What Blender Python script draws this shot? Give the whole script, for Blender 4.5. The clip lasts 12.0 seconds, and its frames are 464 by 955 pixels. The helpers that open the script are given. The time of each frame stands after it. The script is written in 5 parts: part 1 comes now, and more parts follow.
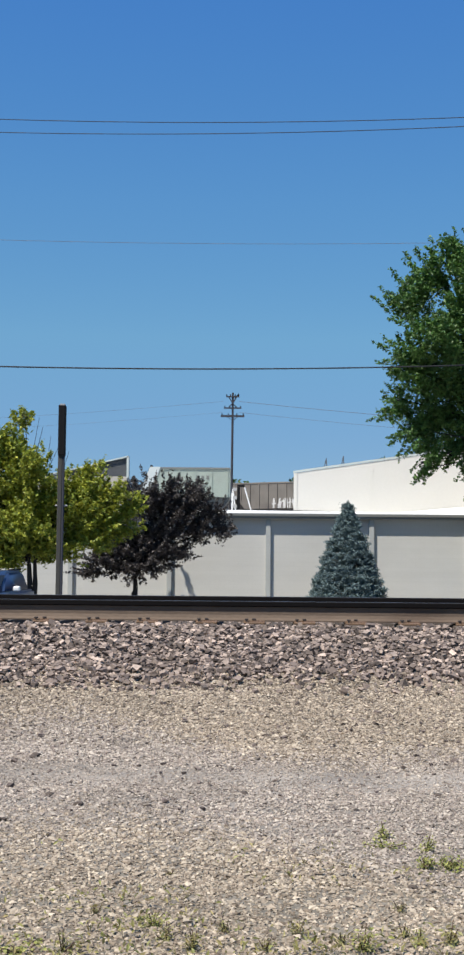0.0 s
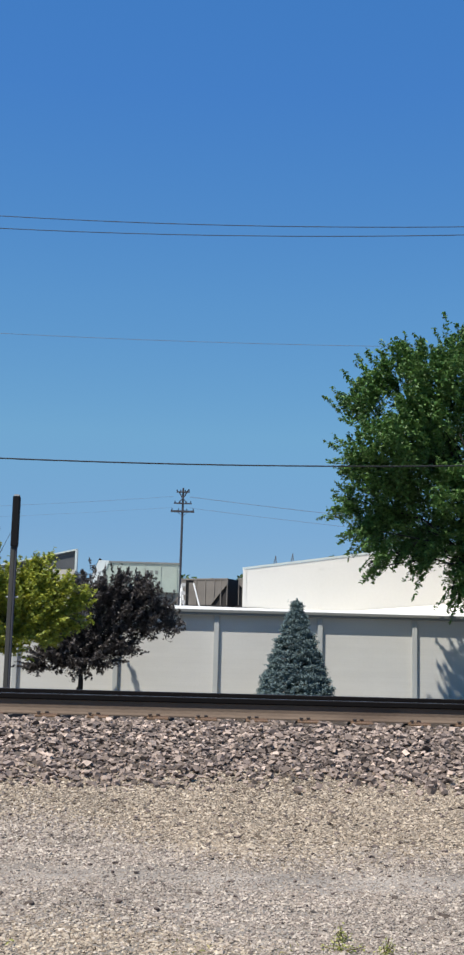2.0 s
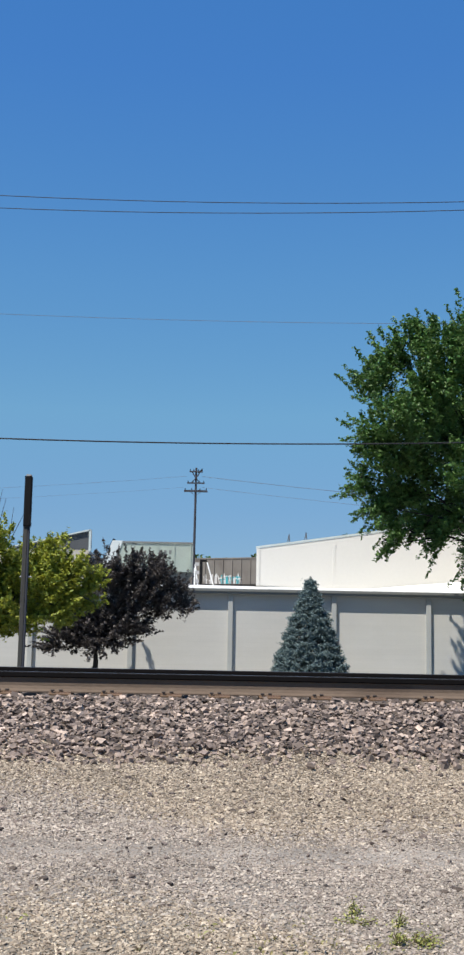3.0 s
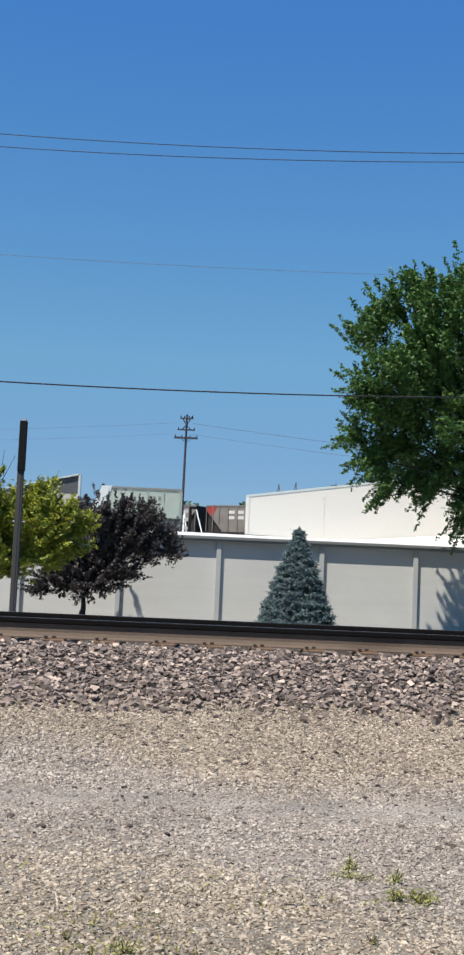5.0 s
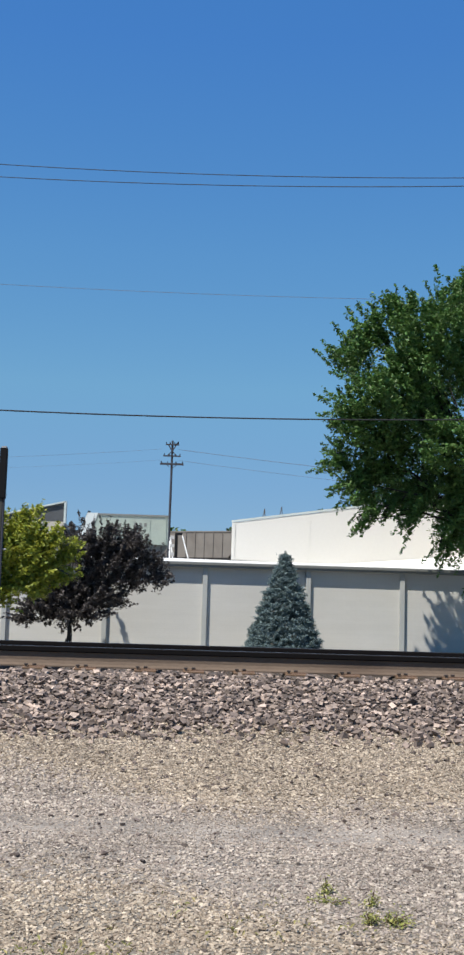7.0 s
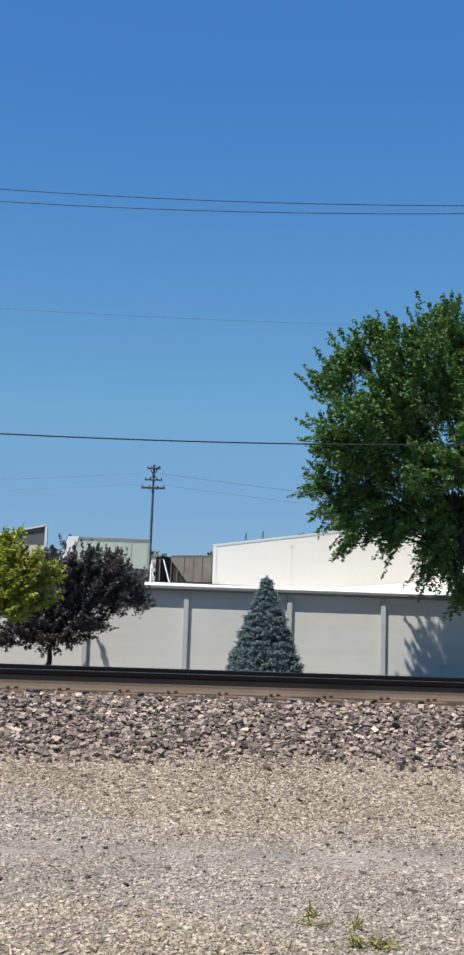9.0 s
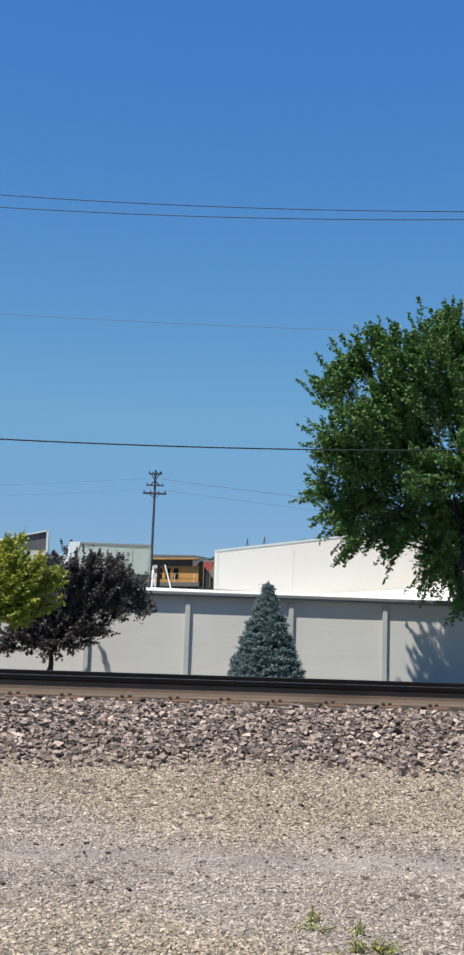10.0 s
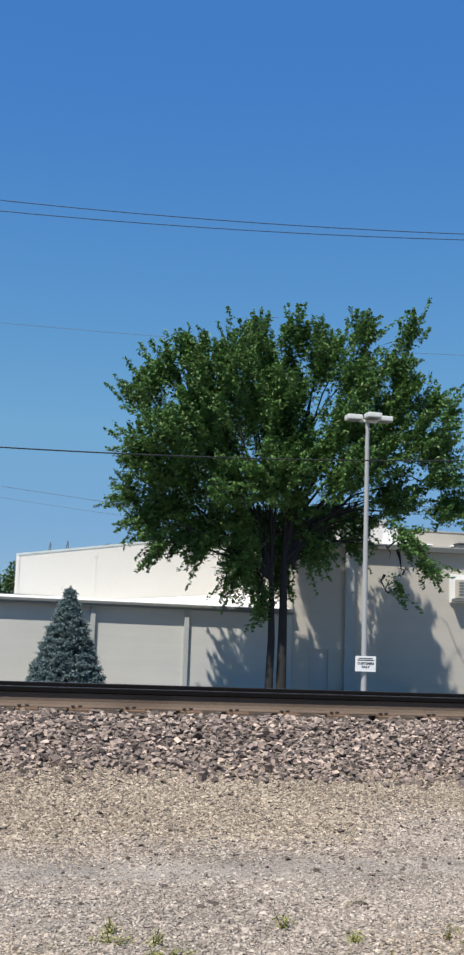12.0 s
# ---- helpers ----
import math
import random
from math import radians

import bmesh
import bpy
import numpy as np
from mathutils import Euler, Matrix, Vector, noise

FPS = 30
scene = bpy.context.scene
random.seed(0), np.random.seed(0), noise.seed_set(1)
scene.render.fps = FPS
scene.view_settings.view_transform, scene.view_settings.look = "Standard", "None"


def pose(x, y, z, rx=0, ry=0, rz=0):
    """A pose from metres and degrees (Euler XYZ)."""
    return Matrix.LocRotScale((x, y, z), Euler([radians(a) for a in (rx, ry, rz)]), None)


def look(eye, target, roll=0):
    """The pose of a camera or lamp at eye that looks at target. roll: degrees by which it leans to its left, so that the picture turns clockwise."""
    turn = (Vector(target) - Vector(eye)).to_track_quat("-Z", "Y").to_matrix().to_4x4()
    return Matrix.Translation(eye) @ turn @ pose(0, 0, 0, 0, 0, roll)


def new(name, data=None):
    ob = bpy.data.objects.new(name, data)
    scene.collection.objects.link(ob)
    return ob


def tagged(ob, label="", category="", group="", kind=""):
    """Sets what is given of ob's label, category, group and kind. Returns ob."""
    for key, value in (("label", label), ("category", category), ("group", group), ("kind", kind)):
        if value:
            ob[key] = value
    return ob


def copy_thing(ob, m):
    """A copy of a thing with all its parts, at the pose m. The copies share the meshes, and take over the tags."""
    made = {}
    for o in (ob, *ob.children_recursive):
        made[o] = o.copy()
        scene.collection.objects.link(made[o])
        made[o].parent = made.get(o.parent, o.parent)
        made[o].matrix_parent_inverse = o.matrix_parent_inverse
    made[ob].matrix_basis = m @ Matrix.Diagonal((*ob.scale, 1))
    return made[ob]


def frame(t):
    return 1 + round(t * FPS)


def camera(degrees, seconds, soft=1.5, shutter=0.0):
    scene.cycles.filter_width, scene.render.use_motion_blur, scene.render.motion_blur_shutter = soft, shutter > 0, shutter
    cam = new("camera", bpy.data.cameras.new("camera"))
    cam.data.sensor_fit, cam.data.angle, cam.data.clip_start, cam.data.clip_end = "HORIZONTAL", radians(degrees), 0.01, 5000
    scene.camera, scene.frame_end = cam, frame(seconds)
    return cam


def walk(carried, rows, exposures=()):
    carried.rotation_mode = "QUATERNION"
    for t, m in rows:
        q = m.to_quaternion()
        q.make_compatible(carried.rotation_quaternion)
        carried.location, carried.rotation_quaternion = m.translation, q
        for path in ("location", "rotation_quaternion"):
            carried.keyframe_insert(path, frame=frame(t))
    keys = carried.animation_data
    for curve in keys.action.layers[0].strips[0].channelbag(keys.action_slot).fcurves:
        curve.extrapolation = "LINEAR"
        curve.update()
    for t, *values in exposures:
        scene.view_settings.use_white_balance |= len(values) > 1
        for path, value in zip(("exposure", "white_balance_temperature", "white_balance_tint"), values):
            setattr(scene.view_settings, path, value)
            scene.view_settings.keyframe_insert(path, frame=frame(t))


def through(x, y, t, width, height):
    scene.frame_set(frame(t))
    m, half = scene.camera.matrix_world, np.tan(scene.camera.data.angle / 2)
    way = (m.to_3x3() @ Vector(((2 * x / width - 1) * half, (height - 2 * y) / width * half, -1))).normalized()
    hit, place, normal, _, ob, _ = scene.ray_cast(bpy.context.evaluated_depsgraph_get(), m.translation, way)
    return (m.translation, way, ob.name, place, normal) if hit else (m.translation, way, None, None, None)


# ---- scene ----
cam = camera(22.7, 12.0, soft=2.7)
PATH = [
    (0, (0.114, 0.179, 1.131), (0.089, 2.174, 1.276), 0.5),
    (0.5, (0.049, 0.192, 1.144), (0.068, 2.187, 1.296), -0.0),
    (1, (0.046, 0.112, 1.129), (0.082, 2.093, 1.398), 1.2),
    (1.5, (0.047, 0.129, 1.117), (0.112, 2.103, 1.433), 1.5),
    (2, (0.047, 0.136, 1.116), (0.107, 2.11, 1.427), 1.5),
    (2.5, (0.049, 0.116, 1.11), (0.085, 2.091, 1.42), 1.4),
    (2.7, (0.066, 0.154, 1.101), (0.102, 2.132, 1.394), 1.0),
    (4.3, (0.04, 0.162, 1.117), (0.101, 2.145, 1.369), 2.0),
    (4.5, (0.033, 0.175, 1.126), (0.106, 2.159, 1.366), 1.7),
    (5, (-0.013, 0.189, 1.136), (0.047, 2.179, 1.322), 2.5),
    (5.5, (-0.016, 0.229, 1.138), (0.039, 2.221, 1.316), 2.4),
    (6, (0.008, 0.215, 1.138), (0.062, 2.207, 1.317), 2.0),
    (6.5, (0.038, 0.217, 1.141), (0.109, 2.207, 1.325), 2.0),
    (7, (0.057, 0.203, 1.124), (0.138, 2.188, 1.355), 1.7),
    (7.5, (0.04, 0.178, 1.125), (0.133, 2.157, 1.394), 1.6),
    (9.5, (0.034, 0.177, 1.109), (0.147, 2.155, 1.386), 1.9),
    (10, (0.03, 0.163, 1.11), (0.139, 2.14, 1.393), 1.9),
    (10.5, (0.032, 0.182, 1.114), (0.179, 2.157, 1.396), 1.8),
    (11, (0.022, 0.204, 1.112), (0.204, 2.176, 1.395), 1.9),
    (11.5, (0.002, 0.141, 1.118), (0.357, 2.087, 1.414), 2.1),
    (12, (0.032, 0.276, 1.1), (0.472, 2.203, 1.404), 2.0),
]
walk(cam, [(t, look(eye, target, roll)) for t, eye, target, roll in PATH])

# ---- light ----
SUN_EL, SUN_AZ = 60.5, 225.0          # the sun stands high, behind the camera and to its left
world = bpy.data.worlds.new("sky")
scene.world = world
world.use_nodes = True
wn = world.node_tree.nodes
sky = wn.new("ShaderNodeTexSky")
sky.sky_type = "NISHITA"
sky.sun_disc = False
sky.sun_elevation, sky.sun_rotation = radians(SUN_EL), radians(SUN_AZ)
sky.air_density, sky.dust_density, sky.ozone_density = 1.0, 0.0, 3.0
sky.altitude = 2500
wn["Background"].inputs["Strength"].default_value = 0.135
vivid = wn.new("ShaderNodeHueSaturation")
for key, value in (("Hue", 0.510), ("Saturation", 2.36), ("Value", 1.97)):
    vivid.inputs[key].default_value = value
even = wn.new("ShaderNodeGamma")
even.inputs["Gamma"].default_value = 0.37
world.node_tree.links.new(sky.outputs[0], even.inputs["Color"])
world.node_tree.links.new(even.outputs[0], vivid.inputs["Color"])
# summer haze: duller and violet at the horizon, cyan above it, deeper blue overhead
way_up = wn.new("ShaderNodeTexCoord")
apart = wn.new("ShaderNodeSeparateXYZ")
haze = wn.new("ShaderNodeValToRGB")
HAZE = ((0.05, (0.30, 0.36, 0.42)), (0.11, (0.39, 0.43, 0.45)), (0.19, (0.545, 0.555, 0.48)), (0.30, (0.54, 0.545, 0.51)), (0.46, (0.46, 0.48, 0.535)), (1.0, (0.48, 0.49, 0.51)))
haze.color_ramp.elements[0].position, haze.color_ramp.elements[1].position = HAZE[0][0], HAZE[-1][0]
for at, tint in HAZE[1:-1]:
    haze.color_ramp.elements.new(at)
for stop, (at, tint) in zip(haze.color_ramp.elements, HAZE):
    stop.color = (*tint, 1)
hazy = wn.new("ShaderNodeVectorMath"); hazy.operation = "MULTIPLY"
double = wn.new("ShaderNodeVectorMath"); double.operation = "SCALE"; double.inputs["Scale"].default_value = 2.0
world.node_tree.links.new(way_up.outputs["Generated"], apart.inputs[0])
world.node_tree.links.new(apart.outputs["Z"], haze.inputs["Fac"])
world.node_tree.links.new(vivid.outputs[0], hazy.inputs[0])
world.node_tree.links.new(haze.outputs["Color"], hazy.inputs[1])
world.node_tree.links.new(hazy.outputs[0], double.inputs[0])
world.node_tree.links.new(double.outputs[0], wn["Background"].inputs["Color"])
sun_data = bpy.data.lights.new("sun", "SUN")
sun_data.energy, sun_data.angle, sun_data.color = 5.0, radians(0.53), (1.0, 0.95, 0.86)
sun = new("sun", sun_data)
_el, _az = radians(SUN_EL), radians(SUN_AZ)
sun.matrix_world = look((math.sin(_az) * math.cos(_el) * 50, math.cos(_az) * math.cos(_el) * 50, math.sin(_el) * 50), (0, 0, 0))
scene.view_settings.exposure = 0.42


# ---- materials ----
def mat(name, base, rough=0.7, vary=0.12, scale=3.0, fine=40.0, bump=0.15, metal=0.0, island=0.0, random=0.0, stain=None, spec=0.5, stretch=(1, 1, 1)):
    """A procedural surface: coarse and fine noise on the colour, fine relief, and variation from piece to piece."""
    m = bpy.data.materials.new(name)
    m.use_nodes = True
    nt, n = m.node_tree, m.node_tree.nodes
    b = n["Principled BSDF"]
    b.inputs["Roughness"].default_value, b.inputs["Metallic"].default_value = rough, metal
    b.inputs["Specular IOR Level"].default_value = spec
    geo = n.new("ShaderNodeTexCoord")
    mp = n.new("ShaderNodeMapping")
    mp.inputs["Scale"].default_value = stretch
    nt.links.new(geo.outputs["Object"], mp.inputs["Vector"])
    n1, n2 = n.new("ShaderNodeTexNoise"), n.new("ShaderNodeTexNoise")
    n1.inputs["Scale"].default_value, n1.inputs["Detail"].default_value = scale, 5
    n2.inputs["Scale"].default_value, n2.inputs["Detail"].default_value = fine, 6
    for k in (n1, n2):
        nt.links.new(mp.outputs[0], k.inputs["Vector"])
    total = n.new("ShaderNodeMath"); total.operation = "ADD"
    nt.links.new(n1.outputs["Fac"], total.inputs[0]); nt.links.new(n2.outputs["Fac"], total.inputs[1])
    ramp = n.new("ShaderNodeMapRange")
    ramp.inputs["From Min"].default_value, ramp.inputs["From Max"].default_value = 0.6, 1.4
    ramp.inputs["To Min"].default_value, ramp.inputs["To Max"].default_value = 1 - vary, 1 + vary
    nt.links.new(total.outputs[0], ramp.inputs["Value"])
    fac = ramp.outputs[0]
    if island or random:
        src = n.new("ShaderNodeNewGeometry" if island else "ShaderNodeObjectInfo").outputs["Random Per Island" if island else "Random"]
        r2 = n.new("ShaderNodeMapRange")
        amount = island or random
        r2.inputs["To Min"].default_value, r2.inputs["To Max"].default_value = 1 - amount, 1 + amount
        nt.links.new(src, r2.inputs["Value"])
        mul = n.new("ShaderNodeMath"); mul.operation = "MULTIPLY"
        nt.links.new(fac, mul.inputs[0]); nt.links.new(r2.outputs[0], mul.inputs[1])
        fac = mul.outputs[0]
    col = n.new("ShaderNodeVectorMath"); col.operation = "SCALE"
    col.inputs[0].default_value = base[:3]
    if stain:
        mix = n.new("ShaderNodeMix"); mix.data_type = "RGBA"
        mix.inputs["A"].default_value, mix.inputs["B"].default_value = (*base, 1), (*stain, 1)
        n3 = n.new("ShaderNodeTexNoise"); n3.inputs["Scale"].default_value = scale * 0.6; n3.inputs["Detail"].default_value = 7
        nt.links.new(mp.outputs[0], n3.inputs["Vector"])
        r3 = n.new("ShaderNodeMapRange"); r3.inputs["From Min"].default_value, r3.inputs["From Max"].default_value = 0.5, 0.7
        nt.links.new(n3.outputs["Fac"], r3.inputs["Value"])
        if island:
            ih = n.new("ShaderNodeTexWhiteNoise"); ih.noise_dimensions = "1D"
            nt.links.new(n["Geometry"].outputs["Random Per Island"], ih.inputs["W"])
            nt.links.new(ih.outputs["Value"], mix.inputs["Factor"])
        else:
            nt.links.new(r3.outputs[0], mix.inputs["Factor"])
        nt.links.new(mix.outputs["Result"], col.inputs[0])
    nt.links.new(fac, col.inputs["Scale"])
    nt.links.new(col.outputs[0], b.inputs["Base Color"])
    if bump:
        bp = n.new("ShaderNodeBump"); bp.inputs["Strength"].default_value = bump; bp.inputs["Distance"].default_value = 0.02
        nt.links.new(n2.outputs["Fac"], bp.inputs["Height"])
        nt.links.new(bp.outputs[0], b.inputs["Normal"])
    return m


def leaf_mat(name, base, other, vary=0.35, through=0.3):
    """Foliage: two greens mixed leaf by leaf, a little light passing through."""
    m = mat(name, base, rough=0.5, vary=0.1, scale=1.0, fine=8, bump=0, island=vary, stain=other, spec=0.35)
    nt, n = m.node_tree, m.node_tree.nodes
    tr = n.new("ShaderNodeBsdfTranslucent")
    mix = n.new("ShaderNodeMixShader"); mix.inputs[0].default_value = through
    b, out = n["Principled BSDF"], n["Material Output"]
    src = b.inputs["Base Color"].links[0].from_socket
    nt.links.new(src, tr.inputs["Color"])
    nt.links.new(b.outputs[0], mix.inputs[1]); nt.links.new(tr.outputs[0], mix.inputs[2])
    nt.links.new(mix.outputs[0], out.inputs["Surface"])
    return m


def ground_mat():
    """Sandy gravel near the track, a worn grey strip, ballast under the rails, an unseen lot beyond kept pale to bounce
    light.
    """
    m = bpy.data.materials.new("gravel_ground")
    m.use_nodes = True
    nt, n = m.node_tree, m.node_tree.nodes
    b = n["Principled BSDF"]; b.inputs["Roughness"].default_value = 0.9
    tc = n.new("ShaderNodeTexCoord"); sep = n.new("ShaderNodeSeparateXYZ")
    nt.links.new(tc.outputs["Object"], sep.inputs[0])

    def noise_at(scale, detail=6):
        k = n.new("ShaderNodeTexNoise"); k.inputs["Scale"].default_value, k.inputs["Detail"].default_value = scale, detail
        nt.links.new(tc.outputs["Object"], k.inputs["Vector"])
        return k.outputs["Fac"]

    edge = n.new("ShaderNodeMath"); edge.operation = "MULTIPLY_ADD"
    nt.links.new(noise_at(1.5), edge.inputs[0]); edge.inputs[1].default_value = 0.9
    nt.links.new(sep.outputs["Y"], edge.inputs[2])
    ramp = n.new("ShaderNodeValToRGB")
    mp = n.new("ShaderNodeMapRange"); mp.inputs["From Min"].default_value, mp.inputs["From Max"].default_value = 0.45, 20.45
    nt.links.new(edge.outputs[0], mp.inputs["Value"]); nt.links.new(mp.outputs[0], ramp.inputs["Fac"])
    # the last stop is the unseen lot, paled to throw light into wall shadows
    stops = ((0.0, (0.20, 0.165, 0.11)), (0.20, (0.23, 0.20, 0.155)), (0.275, (0.30, 0.265, 0.225)), (0.31, (0.37, 0.325, 0.275)), (0.34, (0.30, 0.255, 0.205)),
             (0.41, (0.26, 0.215, 0.165)), (0.45, (0.12, 0.095, 0.08)), (0.70, (0.08, 0.065, 0.055)), (0.80, (0.14, 0.125, 0.105)), (1.0, (0.24, 0.225, 0.20)))
    els = ramp.color_ramp.elements
    els[0].position, els[0].color = stops[0][0], (*stops[0][1], 1)
    els[1].position, els[1].color = stops[-1][0], (*stops[-1][1], 1)
    for p, c in stops[1:-1]:
        e = els.new(p); e.color = (*c, 1)
    add = n.new("ShaderNodeMath"); add.operation = "ADD"
    nt.links.new(noise_at(2.2), add.inputs[0])
    f2 = noise_at(60, 4); nt.links.new(f2, add.inputs[1])
    r = n.new("ShaderNodeMapRange"); r.inputs["From Min"].default_value, r.inputs["From Max"].default_value = 0.6, 1.4
    r.inputs["To Min"].default_value, r.inputs["To Max"].default_value = 0.3, 1.15
    nt.links.new(add.outputs[0], r.inputs["Value"])
    sc = n.new("ShaderNodeVectorMath"); sc.operation = "SCALE"
    nt.links.new(ramp.outputs["Color"], sc.inputs[0]); nt.links.new(r.outputs[0], sc.inputs["Scale"])
    nt.links.new(sc.outputs[0], b.inputs["Base Color"])
    bp = n.new("ShaderNodeBump"); bp.inputs["Strength"].default_value = 0.6; bp.inputs["Distance"].default_value = 0.02
    nt.links.new(f2, bp.inputs["Height"]); nt.links.new(bp.outputs[0], b.inputs["Normal"])
    return m


def block_mat(name, base):
    """Painted masonry: faint courses and joints, rain streaks and patches."""
    m = mat(name, base, rough=0.85, vary=0.05, scale=0.5, fine=18, bump=0.1)
    nt, n = m.node_tree, m.node_tree.nodes
    tc = n["Texture Coordinate"]
    mp = n.new("ShaderNodeMapping"); mp.inputs["Rotation"].default_value = (radians(90), 0, 0)
    nt.links.new(tc.outputs["Object"], mp.inputs["Vector"])
    br = n.new("ShaderNodeTexBrick")
    for key, v in (("Scale", 1.0), ("Brick Width", 0.41), ("Row Height", 0.205), ("Mortar Size", 0.008), ("Mortar Smooth", 0.5)):
        br.inputs[key].default_value = v
    br.inputs["Color1"].default_value = (1, 1, 1, 1); br.inputs["Color2"].default_value = (0.985, 0.985, 0.985, 1); br.inputs["Mortar"].default_value = (0.95, 0.95, 0.95, 1)
    nt.links.new(mp.outputs[0], br.inputs["Vector"])
    b = n["Principled BSDF"]
    src = b.inputs["Base Color"].links[0].from_socket
    mul = n.new("ShaderNodeVectorMath"); mul.operation = "MULTIPLY"
    nt.links.new(src, mul.inputs[0]); nt.links.new(br.outputs["Color"], mul.inputs[1])
    st = n.new("ShaderNodeTexNoise"); st.inputs["Scale"].default_value = 1.0; st.inputs["Detail"].default_value = 6
    m2 = n.new("ShaderNodeMapping"); m2.inputs["Scale"].default_value = (0.3, 3.0, 2.4)
    nt.links.new(tc.outputs["Object"], m2.inputs["Vector"]); nt.links.new(m2.outputs[0], st.inputs["Vector"])
    r = n.new("ShaderNodeMapRange"); r.inputs["From Min"].default_value, r.inputs["From Max"].default_value = 0.35, 0.75
    r.inputs["To Min"].default_value, r.inputs["To Max"].default_value = 1.02, 0.95
    nt.links.new(st.outputs["Fac"], r.inputs["Value"])
    s2 = n.new("ShaderNodeVectorMath"); s2.operation = "SCALE"
    nt.links.new(mul.outputs[0], s2.inputs[0]); nt.links.new(r.outputs[0], s2.inputs["Scale"])
    nt.links.new(s2.outputs[0], b.inputs["Base Color"])
    return m


M_GROUND = ground_mat()
M_BALLAST = mat("ballast_stone", (0.37, 0.288, 0.235), 0.9, 0.25, 1.6, 60, 0.2, island=0.6, stain=(0.115, 0.09, 0.08), spec=0.25)
M_BALLAST_ONE = mat("ballast_stone_single", (0.22, 0.17, 0.14), 0.9, 0.2, 6, 60, 0.2, random=0.6)
M_GRAVEL_TAN = mat("tan_gravel_stone", (0.45, 0.375, 0.285), 0.9, 0.25, 1.4, 80, 0.1, island=0.3, stain=(0.185, 0.143, 0.105), spec=0.25)
M_STRAY = mat("dark_stray_stone", (0.14, 0.11, 0.095), 0.9, 0.2, 6, 60, 0.2, island=0.5, spec=0.2)
M_GRAVEL = mat("gravel_stone", (0.43, 0.37, 0.305), 0.9, 0.28, 1.4, 80, 0.1, island=0.3, stain=(0.21, 0.17, 0.143), spec=0.25)
M_DARKROCK = mat("dark_rock", (0.085, 0.064, 0.05), 0.9, 0.2, 8, 60, 0.3)
M_RUST = mat("rusty_rail_steel", (0.13, 0.096, 0.072), 0.85, 0.2, 5, 60, 0.2, stain=(0.10, 0.072, 0.054), spec=0.15, stretch=(0.3, 1, 1))
# near-black base: the shade on the rail head is put into its colour
M_HEAD = mat("shaded_rail_head", (0.009, 0.008, 0.008), 0.9, 0.2, 5, 60, 0.05, spec=0.05, stretch=(0.2, 1, 1))
M_SHINE = mat("worn_rail_top", (0.16, 0.16, 0.165), 0.45, 0.1, 4, 40, 0.02, metal=0.8, stretch=(0.2, 1, 1))
M_PLATE = mat("rusty_tie_plate", (0.19, 0.115, 0.068), 0.85, 0.3, 9, 60, 0.3, stain=(0.16, 0.10, 0.07))
M_SPIKE = mat("dark_spike", (0.045, 0.035, 0.03), 0.8, 0.2, 9, 60, 0.2)
M_TIE = mat("weathered_tie_wood", (0.10, 0.075, 0.055), 0.95, 0.3, 3, 40, 0.4, stretch=(8, 1, 8))
M_WALL = block_mat("painted_block_wall", (0.52, 0.51, 0.475))
M_TALLWALL = block_mat("painted_tall_wall", (0.46, 0.425, 0.365))
M_PIL = mat("painted_pilaster", (0.38, 0.39, 0.375), 0.8, 0.08, 1.2, 20, 0.1)
M_FASCIA = mat("grey_metal_fascia", (0.155, 0.16, 0.15), 0.7, 0.12, 1.0, 15, 0.05, stretch=(0.3, 1, 1))
M_WHITE = mat("white_metal_siding", (0.64, 0.62, 0.575), 0.6, 0.03, 0.4, 8, 0.03)
M_WTRIM = mat("pale_edge_trim", (0.50, 0.55, 0.53), 0.5, 0.05, 1.0, 10, 0.02)
M_ROOF = mat("white_roof_membrane", (0.68, 0.67, 0.64), 0.7, 0.06, 0.6, 9, 0.05)
M_DOOR = mat("painted_steel_door", (0.42, 0.40, 0.37), 0.6, 0.06, 2.0, 20, 0.05)
M_BIN = mat("pale_green_steel", (0.31, 0.355, 0.305), 0.6, 0.1, 0.8, 12, 0.05, stain=(0.27, 0.30, 0.26))
M_BINW = mat("pale_grey_steel", (0.50, 0.54, 0.53), 0.6, 0.06, 0.8, 12, 0.05)
M_DARK = mat("dark_painted_steel", (0.007, 0.007, 0.008), 0.7, 0.2, 2, 20, 0.05, spec=0.15)
M_CHARCOAL = mat("charcoal_roofing", (0.075, 0.08, 0.085), 0.85, 0.15, 2, 30, 0.1)
M_WPAINT = mat("white_paint", (0.78, 0.78, 0.76), 0.5, 0.05, 3, 20, 0.02)
M_POLE = mat("weathered_pole_wood", (0.045, 0.047, 0.058), 0.95, 0.25, 2, 30, 0.3, stretch=(4, 4, 0.3))
M_POST = mat("weathered_post_wood", (0.06, 0.058, 0.052), 0.95, 0.25, 2, 30, 0.3, stretch=(6, 6, 0.4))
M_STEEL = mat("galvanised_steel", (0.34, 0.34, 0.335), 0.65, 0.08, 1.5, 20, 0.02)
M_LAMP = mat("light_grey_lamp_housing", (0.62, 0.62, 0.58), 0.5, 0.05, 2, 20, 0.02)
M_WIRE = mat("black_cable", (0.015, 0.015, 0.018), 0.7, 0.1, 1, 9, 0)
